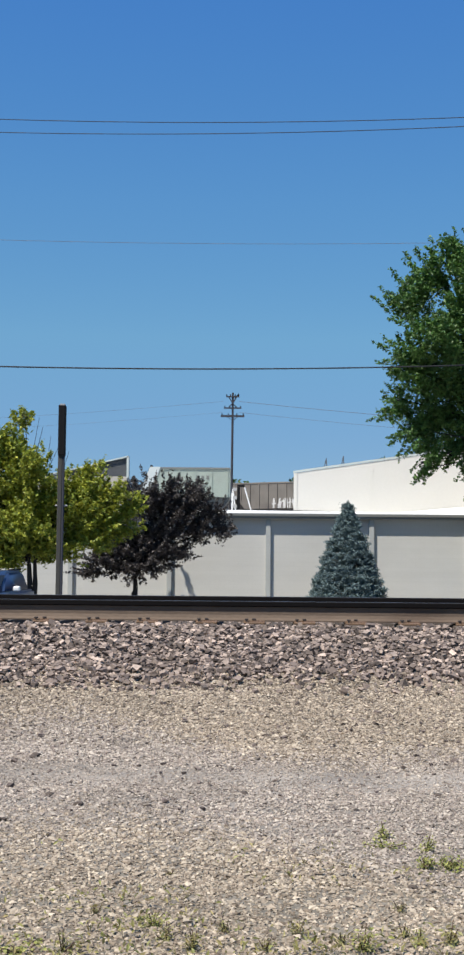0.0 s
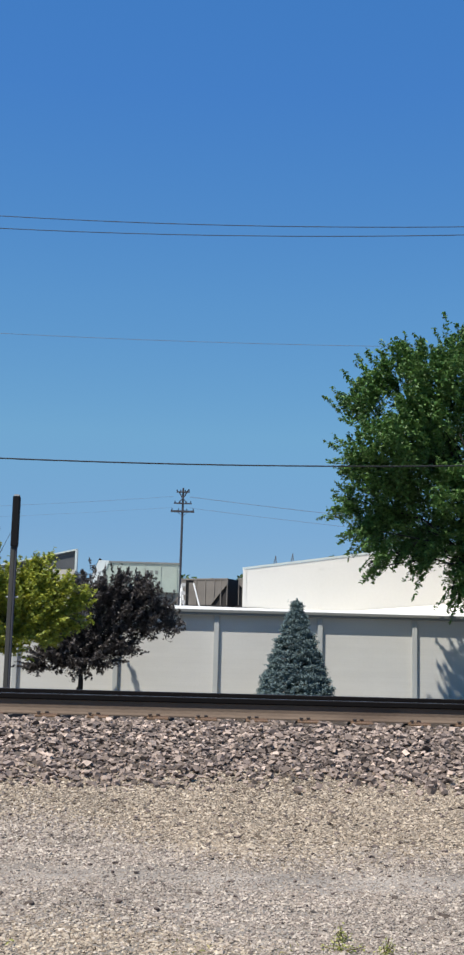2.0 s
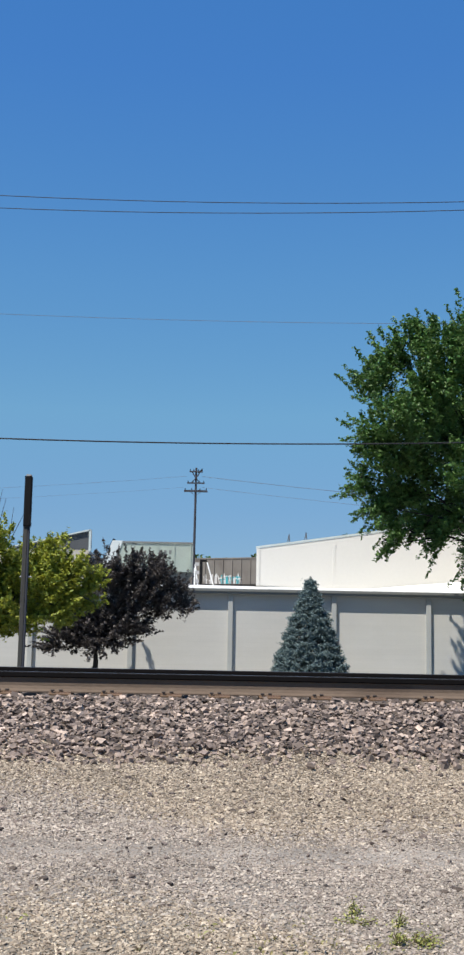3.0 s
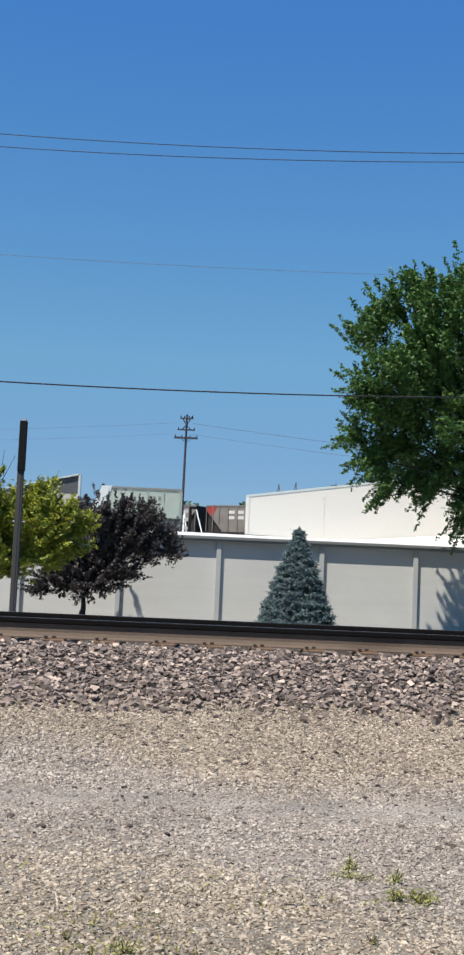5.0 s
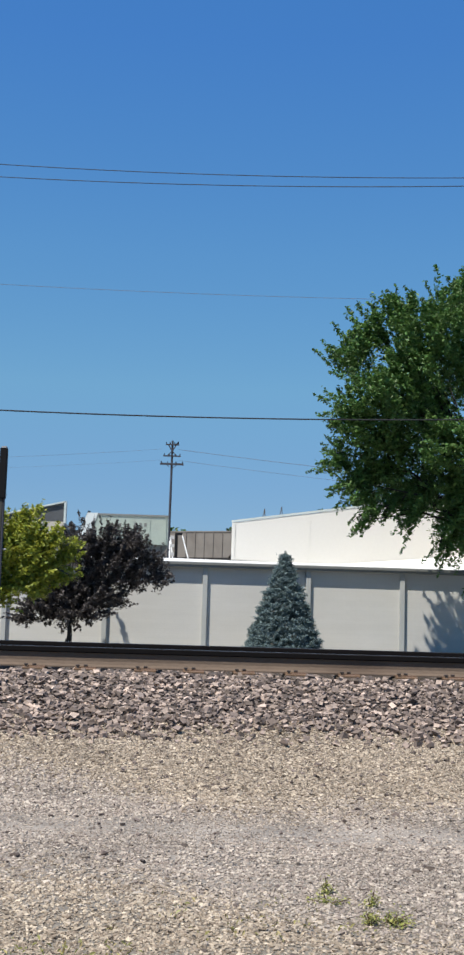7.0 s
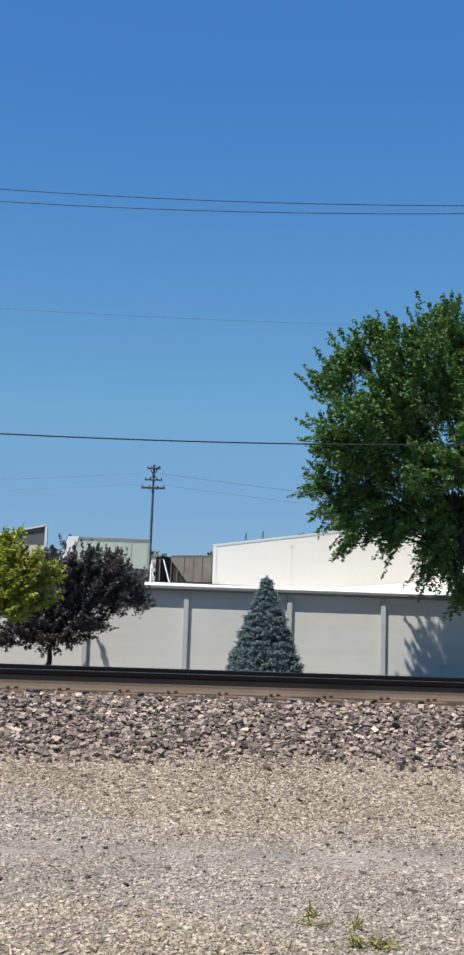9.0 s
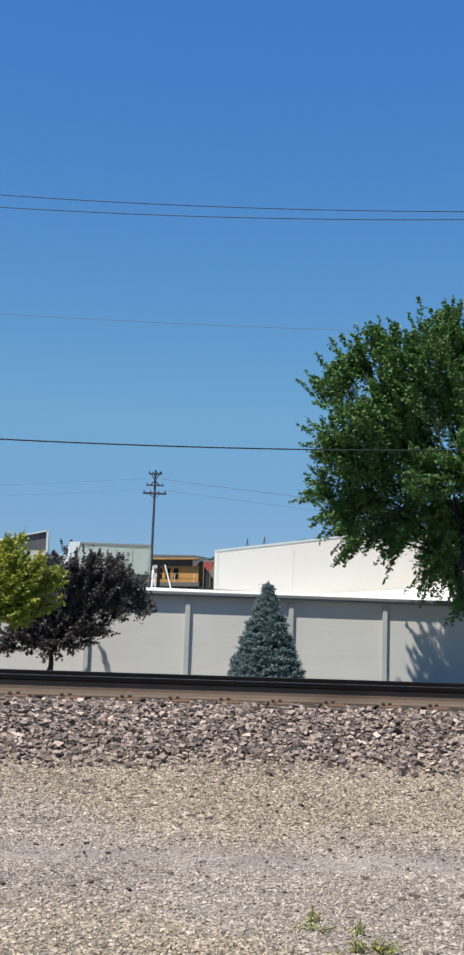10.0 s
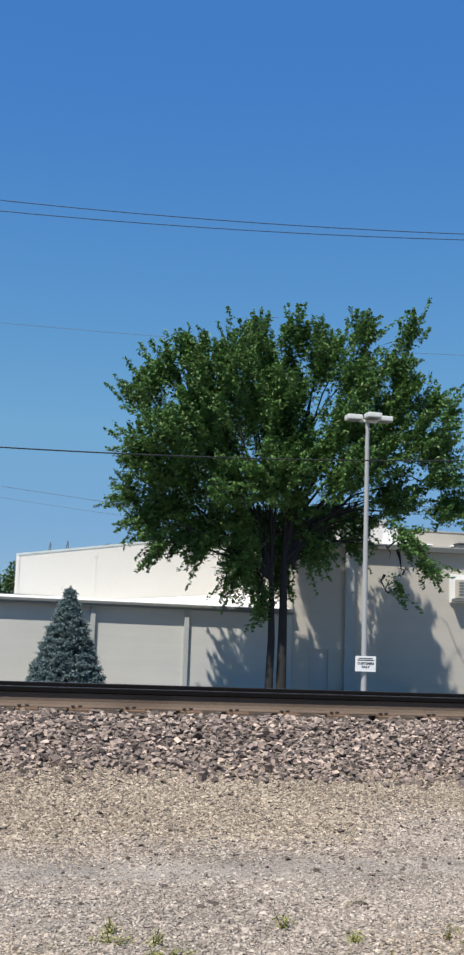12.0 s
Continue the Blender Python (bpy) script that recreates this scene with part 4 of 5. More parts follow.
# the crown reaches far back over the lot in its middle, less towards its sides
elm_rng = random.Random(14)
ELM = [(x, z, r * 0.93, elm_rng.uniform(-3.0, -1.0) if x > 16.8 else elm_rng.uniform(-1.3, 1.3) if z > 13 else elm_rng.uniform(-0.4, 0.6 if x < 9.3 else 2.2) if z < 8 else elm_rng.uniform(-2.6, 0.6 if x < 9.3 else 2.8)) for x, z, r in ELM]
tree("elm_tree", "large dark green elm with twin trunks beside the warehouse", 12.57, 46.1, ((-0.27, 0.18, 4.6), (0.25, 0.22, 5.2)), ELM, M_LEAF, 0.175, 49, 11, shoots=(1.1, 0.12, 70, 0.5, 6.2, (12.6, 7.0)))
MAPLE = [(-7.7, 6.1, 0.35), (-8.2, 5.2, 0.76), (-7.9, 4.3, 0.91), (-7.0, 4.3, 0.54), (-7.4, 3.4, 0.98), (-8.2, 3.1, 0.98), (-7.8, 2.1, 0.98), (-7.1, 1.5, 0.61), (-8.3, 1.5, 0.82), (-6.8, 2.7, 0.76), (-5.9, 3.6, 0.76), (-5.3, 3.9, 0.61), (-5.5, 2.9, 0.91), (-4.7, 3.3, 0.65)]
MAPLE += [(-3.9, 3.2, 0.52), (-5.1, 2.1, 0.82), (-6.0, 2.1, 0.54), (-4.2, 2.4, 0.61), (-9.3, 4.0, 0.98), (-9.4, 2.6, 1.09), (-10.1, 3.6, 1.09)]
MAPLE = [(x, z, r * 0.95) for x, z, r in MAPLE + [(-6.4, 3.2, 0.8), (-7.4, 2.7, 0.8), (-6.0, 1.5, 0.5), (-4.8, 2.7, 0.6), (-7.2, 2.0, 0.85), (-6.6, 1.8, 0.6), (-8.0, 1.2, 0.6)]]
maple = tree("maple_tree", "yellow-green young maple with a forked trunk on the lot", -7.25, 40.0, ((-0.1, 0.12, 1.5), (0.1, 0.1, 1.6)), MAPLE, M_MAPLE, 0.15, 125, 21, shoots=(0.6, 0.09, 42, 0.6, 0.2, (-7.0, 1.5)), deep=1.3)
for k, (a, b) in enumerate((((-7.35, 5.0), (-7.1, 6.05)), ((-7.2, 5.3), (-6.98, 5.75)), ((-6.85, 4.7), (-6.72, 5.45)), ((-6.9, 4.6), (-6.35, 5.3)), ((-6.4, 4.4), (-6.1, 4.95)))):
    part("bare_twig", tubed((a[0] + 7.25, 0.1 * k, a[1] - LOT - 0.5), (b[0] + 7.25, 0.1 * k, b[1] - LOT), 0.014, 0.006, 5), M_BARK, maple, "thin bare twig")
PLUM = [(-4.6, 4.5, 0.14), (-4.8, 4.1, 0.3), (-2.9, 4.3, 0.6), (-2.2, 4.2, 0.54), (-3.4, 3.6, 0.86), (-1.9, 3.7, 0.8), (-1.1, 3.1, 0.64), (-0.7, 2.4, 0.38), (-1.7, 2.6, 0.75), (-2.8, 2.6, 0.91), (-3.8, 2.4, 0.91), (-3.3, 1.5, 0.8), (-4.3, 1.3, 0.75), (-2.6, 1.6, 0.48), (-5.2, 1.7, 0.86)]
PLUM += [(-4.7, 0.8, 0.59), (-5.9, 1.4, 0.75), (-6.5, 0.8, 0.59), (-5.6, 0.9, 0.54), (-3.7, 0.9, 0.48), (-5.3, 2.4, 0.64)]
PLUM = [(x * 0.976, 1.13 + (z - 1.13) * 0.976, r * 0.92) for x, z, r in PLUM]
PLUM += [(-4.55, 4.4, 0.07, 1.35), (-4.2, 4.7, 0.07, 1.5), (-5.0, 4.35, 0.07, 1.3), (-4.0, 3.7, 0.7), (-2.4, 3.3, 0.7), (-4.6, 1.9, 0.8)]
tree("plum_tree", "dark purple-leaved ornamental plum tree on the lot", -4.46, 47.95, ((0.0, 0.12, 1.1),), PLUM, M_PLUM, 0.14, 105, 31, shoots=(0.72, 0.075, 44, 0.55, 0.6, (-4.3, 1.0)), deep=0.5)


def spruce(x, y, top, radius, seed):
    """Tiers of drooping boughs, each bough a row of short needle tufts."""
    rng = np.random.default_rng(seed)
    t = thing("blue_spruce", pose(x, y, LOT), "dense blue-grey spruce tree in front of the wall", "tree")
    h = top - LOT
    part("trunk", tubed((0, 0, 0), (0, 0, h * 0.97), 0.13, 0.015, 8), M_BARK, t)
    pts = []
    for k in range(40):
        f = k / 40
        z = 0.1 + f * (h - 0.2)
        r = radius * (1 - f) ** 0.78 * rng.uniform(0.96, 1.04)
        for a in rng.uniform(0, 2 * np.pi, int(5 + 26 * (1 - f))):
            rr = r * rng.uniform(0.8, 1.07)
            out = np.array([np.cos(a), np.sin(a), 0.0]); side = np.array([-np.sin(a), np.cos(a), 0.0])
            tip = out * rr + (0, 0, z - 0.1 * rr)
            for q in range(7):                            # upturned finger shoots at the end of the bough
                root = tip - out * rng.uniform(0.1, 0.34) + side * rng.normal(0, 0.1) + (0, 0, rng.normal(0, 0.04))
                way = out * rng.uniform(0.5, 1.0) + side * rng.normal(0, 0.5) + (0, 0, rng.uniform(0.0, 0.55))
                w = rng.uniform(0, 1, (20, 1))
                pts.append(root + way * w * 0.21 + rng.normal(0, 0.028, (20, 3)))
            w = rng.uniform(0.2, 0.85, (14, 1))           # the sparser inner bough
            pts.append(out * rr * w + (0, 0, z) - np.array((0, 0, 0.1 * rr)) * w + rng.normal(0, 0.05, (14, 3)))
    p = np.concatenate(pts)
    lead = np.stack([rng.normal(0, 0.02, 60), rng.normal(0, 0.02, 60), rng.uniform(h - 0.35, h + 0.06, 60)], 1)
    p = np.concatenate([p, lead])
    part("foliage", leaf_mesh("foliage", p, 0.1 * rng.uniform(0.6, 1.2, len(p)), M_SPRUCE, seed + 1, droop=-0.25, slim=0.42), None, t)
    return t


spruce(4.35, 48.5, 3.66, 1.70, 41)


def far_trees():
    """A distant wood behind the embankment: uneven crowns of leaf clumps."""
    rng = np.random.default_rng(51)
    pts = []
    for k in range(170):
        x = rng.uniform(-60, 90) if k < 80 else rng.uniform(-120, 170); y = 215 + rng.uniform(-8, 25)
        top = 15.8 + 1.8 * noise.noise((x * 0.06, 1, 2)) + rng.uniform(-1.2, 0.8) + (2.0 if 6.5 < x < 8.5 or 10 < x < 13 else 0)
        w = rng.uniform(2.0, 4.2)
        n = 700
        u = rng.normal(size=(n, 3)); u /= np.linalg.norm(u, axis=1, keepdims=True)
        zc = top - w * 1.4
        pts.append(u * rng.uniform(0.5, 1.05, (n, 1)) * (w, w, w * 1.5) + (x, y, zc))
        pts.append(np.stack([rng.normal(x, w * 0.6, 160), rng.normal(y, w * 0.4, 160), rng.uniform(0, zc, 160)], 1))
    p = np.concatenate(pts)
    return tagged(new("far_woods", leaf_mesh("far_woods", p, rng.uniform(0.45, 1.0, len(p)), M_FARTREE, 52, slim=0.8)), "distant dark green wood behind the railway embankment", "woods", kind="stuff")


far_trees()
tree("roadside_tree", "dark green tree behind the white building", 14.5, 92.0, ((0.0, 0.25, 5.0),), [(12.4, 8.6, 0.9), (13.8, 8.9, 1.1), (15.2, 9.4, 1.3), (17.0, 9.8, 1.6)], M_FARTREE, 0.35, 40, 61, spray=0.5)
tree("lot_tree", "dark green tree beyond the tall warehouse", 38.0, 78.0, ((0.0, 0.25, 6.0),), [(36.3, 11.6, 1.0), (37.4, 12.2, 1.4), (39.0, 12.4, 1.9), (37.6, 10.2, 1.6)], M_LEAF, 0.3, 45, 71, spray=0.45)


# ---- the far railway and its train ----
TRACK_ANGLE, TRACK_Z, SPEED = 28.0, 6.2, 20.15
DX, DY = math.cos(radians(TRACK_ANGLE)), -math.sin(radians(TRACK_ANGLE))


def on_track(s, z=TRACK_Z):
    """The pose of a car whose leading end is s metres along the far track."""
    return pose(2.5 + DX * s, 133.0 + DY * s, z, 0, 0, -TRACK_ANGLE)


def embankment():
    bm = sweep(bmesh.new(), [(-13, 0), (-3.2, 6.0), (3.2, 6.0), (13, 0)], -260, 262)
    ob = new("embankment", finish("embankment", bm, M_GROUND_FAR))
    ob.matrix_basis = on_track(0, LOT)
    return tagged(ob, "grassy railway embankment carrying the far track", "embankment", kind="structure")


M_GROUND_FAR = mat("embankment_earth", (0.16, 0.14, 0.09), 0.95, 0.25, 0.3, 5, 0.3, stain=(0.09, 0.11, 0.04))
embankment()
far_track = thing("far_track", on_track(0, LOT + 6.0), "far railway track on its embankment", "railway track")
for y in (-0.755, 0.755):
    part("rail", boxed(-260, 262, y - 0.035, y + 0.035, 0.52, 0.70), M_RUST, far_track)
part("ballast_bed", sweep(bmesh.new(), [(-2.3, 0.0), (-1.6, 0.5), (1.6, 0.5), (2.3, 0.0)], -260, 262), M_BALLAST_ONE, far_track, "grey ballast bed")

CAR_L, CAR_W = 14.9, 3.0


def wheelset(parent, x, r=0.46):
    for y in (-0.75, 0.75):
        part("wheel", tubed((x, y - 0.07, r), (x, y + 0.07, r), r, n=20), M_RUST_SHADE, parent)


def gondola():
    """Open coal hopper car: ribbed sides whose lower corners are cut away over sloping end sheets."""
    g = thing("hopper_car", pose(0, 0, 0), "brown-grey ribbed steel coal hopper car on the far track", "rail car", "cars of the passing train")
    L, W, z0, zt, cut = CAR_L, CAR_W, 0.95, 3.92, 1.9
    side = [(-L + 2.1, z0), (-2.1, z0), (-0.75, zt - 1.35), (0, zt - 0.55), (0, zt), (-L, zt), (-L, zt - 0.55), (-L + 0.75, zt - 1.35)]
    for y in (-W / 2, W / 2 - 0.06):
        part("side", prism(bmesh.new(), side, y, y + 0.06), M_GONDOLA, g)
        part("top_rail", boxed(-L, 0, y - 0.05, y + 0.11, zt - 0.12, zt + 0.04, bevel=0.015), M_GONDOLA, g)
    part("sill", boxed(-L, 0, -W / 2 - 0.04, W / 2 + 0.04, z0 - 0.22, z0 - 0.004), M_RUST_SHADE, g, "dark side sill")
    for k in range(11):
        x = -L + 1.7 + k * 1.15
        lo = z0 if 2.1 < -x < L - 2.1 else z0 + 1.0
        part("rib", boxed(x - 0.05, x + 0.05, -W / 2 - 0.09, -W / 2, lo, zt - 0.12), M_GONDOLA, g)
    for x in (-L + 0.04, -0.12, -L + 0.85, -0.93):
        part("end_post", boxed(x, x + 0.08, -W / 2 - 0.05, -W / 2 + 0.05, z0, zt - 0.1), M_GONDOLA, g)
    # car ends: their shadow is put into the near-black colour of the sheets
    for a, b in ((-0.02, -3.3), (-L + 0.02, -L + 3.3)):
        bm = bmesh.new()
        prism(bm, [(a, zt - 0.05), (b, z0 + 0.05), (b + (0.08 if b > a else -0.08), z0 + 0.05), (a + (0.08 if b > a else -0.08), zt - 0.05)], -W / 2 + 0.07, W / 2 - 0.07)
        part("slope_sheet", bm, M_RUST_SHADE, g, "sloping end sheet coloured dark as in shadow")
    part("end_sheet", boxed(-0.06, 0.0, -W / 2 + 0.06, W / 2 - 0.06, z0, zt), M_RUST_SHADE, g, "end sheet coloured dark as in shadow")
    part("end_sheet", boxed(-L, -L + 0.06, -W / 2 + 0.06, W / 2 - 0.06, z0, zt), M_RUST_SHADE, g)
    # solid dark blocks added to fill the shadowed space under the slopes
    for a, b in ((-2.4, -0.061), (-L + 0.061, -L + 2.4)):
        part("end_filler", boxed(a, b, -W / 2 + 0.25, W / 2 - 0.25, z0, zt - 0.9), M_RUST_SHADE, g)
    part("coal_load", boxed(-L + 1.5, -1.5, -W / 2 + 0.07, W / 2 - 0.07, 2.2, 3.4), M_RUST_SHADE, g, "dark load")
    part("coupler", boxed(-0.1, 0.62, -0.12, 0.12, 0.7, 0.95), M_RUST_SHADE, g)
    for x in (-1.2, -2.9, -L + 1.2, -L + 2.9):
        wheelset(g, x)
    part("truck_frame", boxed(-3.2, -0.9, -1.1, -0.95, 0.35, 0.7, bevel=0.03), M_RUST_SHADE, g)
    part("truck_frame", boxed(-L + 0.9, -L + 3.2, -1.1, -0.95, 0.35, 0.7, bevel=0.03), M_RUST_SHADE, g)
    return g


def spray(car, seed, material, x, n, h, label):
    """Spray-painted shapes low on a side: fat unreadable strokes."""
    rng = random.Random(seed)
    bm = bmesh.new()
    y = -CAR_W / 2 - 0.012
    for k in range(n):
        cx = x + k * 0.62
        for j in range(3):
            lean, w, up = rng.uniform(-0.22, 0.22), rng.uniform(0.05, 0.09), h * rng.uniform(0.6, 1.1)
            px = cx + rng.uniform(-0.2, 0.2)
            prism(bm, [(px - w, 1.0), (px + w, 1.02), (px + w + lean, 1.0 + up), (px + lean, 1.12 + up), (px - w + lean, 1.0 + up)], y - 0.002 * j, y + 0.01)
        bar = 1.0 + h * rng.uniform(0.25, 0.8)
        prism(bm, [(cx - 0.26, bar), (cx + 0.24, bar + 0.05), (cx + 0.24, bar + 0.19), (cx - 0.26, bar + 0.15)], y - 0.008, y + 0.01)
    part("spray_paint", bm, material, car, label)


def corner_patch(car, material, end):
    x = 0 if end == "front" else -CAR_L
    s = -1 if end == "front" else 1
    part("corner_panel", prism(bmesh.new(), [(x + s * 0.05, 3.78), (x + s * 1.45, 3.78), (x + s * 0.8, 2.62), (x + s * 0.1, 3.3)], -CAR_W / 2 - 0.014, -CAR_W / 2 - 0.004), material, car, "bright painted corner panel")


def stencil(car, x, rows=2, z=3.0, label="pale stencilled lettering blocks"):
    bm = bmesh.new()
    for i in range(2):
        for j in range(rows):
            box(bm, x + i * 1.15, x + i * 1.15 + 0.72, -CAR_W / 2 - 0.014, -CAR_W / 2 - 0.004, z - j * 0.62, z - j * 0.62 + 0.36)
    part("stencil", bm, M_SPRAY, car, label)


first_car = gondola()
cars = [first_car] + [copy_thing(first_car, pose(0, 0, 0)) for _ in range(12)]      # from the front of the train to its rear
DECOR = {0: ("white", -9, 5), 1: ("white", -10.5, 5), 2: ("mixed", -11, 6), 3: ("teal", -12.5, 9), 4: ("mixed", -8.5, 8), 5: ("stencil", -12, 0), 6: ("red", -12, 0), 7: ("lime", -11.5, 0),
         8: ("red", -11.5, 0), 9: ("stencil", -11.8, 0), 10: ("white", -10, 3), 11: ("stencil", -8, 0), 12: ("stencil", -8.5, 0)}
for k, (look_of, x, n) in DECOR.items():
    c = cars[k]
    if look_of in ("white", "mixed"):
        spray(c, k, M_SPRAY, x, n, 1.0, "white spray-painted tag")
        tagged(c, "brown-grey steel coal hopper car with white spray paint")
    if look_of in ("teal", "mixed"):
        spray(c, k + 40, M_TEAL, x + 2.2, max(3, n // 2), 0.9, "teal spray-painted tag")
        tagged(c, "brown-grey steel coal hopper car with teal spray paint")
    if look_of == "red":
        corner_patch(c, M_RED, "front"); corner_patch(c, M_RED, "rear"); stencil(c, x)
        tagged(c, "grey steel coal hopper car with red painted corners")
    if look_of == "lime" or k in (1, 4):
        corner_patch(c, M_LIME, "rear")
    if look_of == "stencil":
        stencil(c, x)
        tagged(c, "brown-grey steel coal hopper car with pale stencilled blocks")
corner_patch(cars[12], M_RED, "rear")


def locomotive():
    """Yellow diesel at the rear of the train, its nose pointing backwards."""
    l = thing("locomotive", pose(0, 0, 0), "yellow-orange diesel locomotive with grey roof and striped flag panel", "locomotive")
    L, W = 22.3, 3.0
    part("frame", boxed(-L + 0.3, -0.3, -1.5, 1.5, 1.05, 1.5, bevel=0.03), M_LOCOGREY, l, "grey frame and walkway edge")
    part("long_hood", boxed(-18.2, -0.6, -1.15, 1.15, 1.5, 3.95, bevel=0.06), M_LOCO, l, "yellow long hood")
    part("hood_roof", boxed(-17.6, -7.2, -1.18, 1.18, 3.96, 4.5, bevel=0.08), M_LOCOGREY, l, "grey hood roof")
    part("nose", prism(bmesh.new(), [(-L + 0.45, 1.5), (-L + 0.35, 2.9), (-L + 0.7, 3.3), (-20.4, 3.45), (-20.4, 1.5)], -1.4, 1.4), M_LOCO, l, "yellow nose")
    cab = part("cab", boxed(-20.4, -17.7, -1.5, 1.5, 1.5, 3.5, bevel=0.05), M_LOCO, l, "yellow cab")
    part("cab_top", boxed(-20.35, -17.75, -1.46, 1.46, 3.45, 4.45, bevel=0.08), M_LOCOGREY, cab, "grey window band")
    part("cab_roof", boxed(-20.5, -17.7, -1.5, 1.5, 4.42, 4.72, bevel=0.12), M_BINW, cab, "pale cab roof")
    for x in (-20.1, -19.1):
        part("window", boxed(x, x + 0.8, -1.49, -1.45, 3.6, 4.28), M_GLASS, cab)
    part("windscreen", boxed(-20.39, -20.34, -1.1, 1.1, 3.62, 4.25), M_GLASS, cab)
    part("cab_door", boxed(-18.05, -17.75, -1.56, -1.5, 1.6, 4.2), M_LOCOGREY, cab)
    part("radiator_wing", prism(bmesh.new(), [(-10.6, 3.3), (-0.7, 3.3), (-0.3, 3.9), (-0.9, 4.55), (-10.2, 4.75), (-10.6, 4.5)], -1.55, 1.55), M_LOCOGREY, l, "grey radiator wing")
    part("radiator_grille", boxed(-9.4, -1.2, -1.6, -1.55, 3.4, 4.05), M_DARK, l, "dark brown radiator grille")
    part("wing_edge", boxed(-10.4, -0.5, -1.62, -1.55, 4.1, 4.25), M_LOCO, l)
    for x in (-16.4, -13.8):
        part("intake_box", boxed(x, x + 1.0, -1.24, -1.15, 4.02, 4.42, bevel=0.02), M_DARK, l, "dark air intake")
        part("intake_frame", boxed(x + 1.05, x + 1.7, -1.24, -1.15, 4.0, 4.45), M_LOCO, l)
    part("equipment_block", boxed(-12.9, -10.8, -1.3, 1.3, 3.7, 4.5, bevel=0.05), M_CHARCOAL, l)
    for k in range(4):
        part("hood_opening", boxed(-6.9 + k * 1.05, -6.3 + k * 1.05, -1.2, -1.15, 1.9, 3.1, bevel=0.02), M_DARK, l, "dark door opening")
    part("hood_door", boxed(-13.4, -12.7, -1.2, -1.15, 1.8, 3.4), M_CHARCOAL, l)
    for k in range(9):
        part("hood_seam", boxed(-17.2 + k * 1.1, -17.16 + k * 1.1, -1.17, -1.15, 1.6, 3.8), M_CHARCOAL, l)
    f = part("flag_panel", boxed(-12.15, -7.9, -1.185, -1.16, 1.95, 3.75), M_SPRAY, l, "painted striped flag panel")
    for k in range(6):
        part("stripe", boxed(-12.1, -7.95, -1.195, -1.186, 2.0 + 0.3 * k, 2.16 + 0.3 * k), M_RED, f)
    part("canton", boxed(-12.14, -10.3, -1.205, -1.196, 2.85, 3.74), M_BLUE, f)
    for k in range(4):
        part("number_bar", boxed(-20.1 + k * 0.5, -19.86 + k * 0.5, -1.53, -1.505, 2.7, 3.25), M_RED, l, "red number bar")
    part("crest", boxed(-17.4, -16.5, -1.18, -1.16, 2.75, 3.15), M_BLUE, l)
    part("stripe_line", boxed(-16.2, -13.6, -1.18, -1.155, 2.88, 2.97), M_RED, l)
    part("battery_hatch", boxed(-19.3, -18.7, -1.53, -1.5, 1.75, 2.25), M_CHARCOAL, l)
    part("fuel_tank", boxed(-14, -8.5, -1.35, 1.35, 0.35, 1.05, bevel=0.1), M_RUST_SHADE, l)
    part("plow", prism(bmesh.new(), [(-L, 0.2), (-L + 0.5, 0.2), (-L + 0.5, 1.1), (-L + 0.2, 1.1)], -1.4, 1.4), M_DARK, l)
    part("step", boxed(-L + 0.1, -L + 0.55, -1.5, -1.3, 0.5, 1.5), M_LOCO, l)
    for k in range(9):
        part("handrail_post", tubed((-20.6 + 2.45 * k, -1.46, 1.5), (-20.6 + 2.45 * k, -1.46, 2.5), 0.025, n=6), M_WPAINT, l)
    part("handrail", tubed((-17.5, -1.46, 2.5), (-1.0, -1.46, 2.5), 0.02, n=6), M_LOCO, l)
    for x in (-1.9, -3.9, -5.9, -16.4, -18.4, -20.4):
        wheelset(l, x, 0.5)
    part("antenna", tubed((-18.9, 0, 4.7), (-18.9, 0, 5.1), 0.03, n=6), M_DARK, l)
    for o in l.children:                      # the front end stands a little further out
        if o.name.split(".")[0] in ("nose", "cab", "number_bar", "battery_hatch", "plow", "step", "antenna", "crest"):
            o.matrix_basis = pose(-0.5, 0, 0)
    return l


loco = locomotive()


# ---- weeds and loose rocks ----
def weed(x, y, size, seed, n=34, dry=False, spread=0.5):
    rng = np.random.default_rng(seed)
    w = thing("weed", pose(x, y, surface(x, y) - 0.005), "dry yellowing weed growing in the gravel" if dry else "small green weed growing in the gravel", "weed", "weeds in the gravel")
    bm = bmesh.new()
    pts = []
    for k in range(max(4, n // 6)):
        a, t = rng.uniform(0, 2 * np.pi), rng.uniform(0.1, spread)
        tip = Vector((math.cos(a) * t * size, math.sin(a) * t * size, size * rng.uniform(0.5, 1.0) * (1 - 0.5 * t) * (0.5 if spread > 0.6 else 1.0)))
        tube(bm, (0, 0, 0), tip, 0.0045 * size / 0.15, 0.0015, 5, False)
        for q in rng.uniform(0.15, 1.0, 40):
            pts.append(np.array(tip) * (q, q, q * 0.8) + rng.normal(0, size * 0.13, 3))
    part("stem", bm, M_STEM, w)
    part("leaves", leaf_mesh("leaves", np.maximum(np.array(pts), (-9, -9, 0.004)), size * 0.135 * rng.uniform(0.5, 1.2, len(pts)), M_DRYWEED if dry else M_WEED, seed + 5, droop=-0.1, slim=0.6), None, w)
    return w


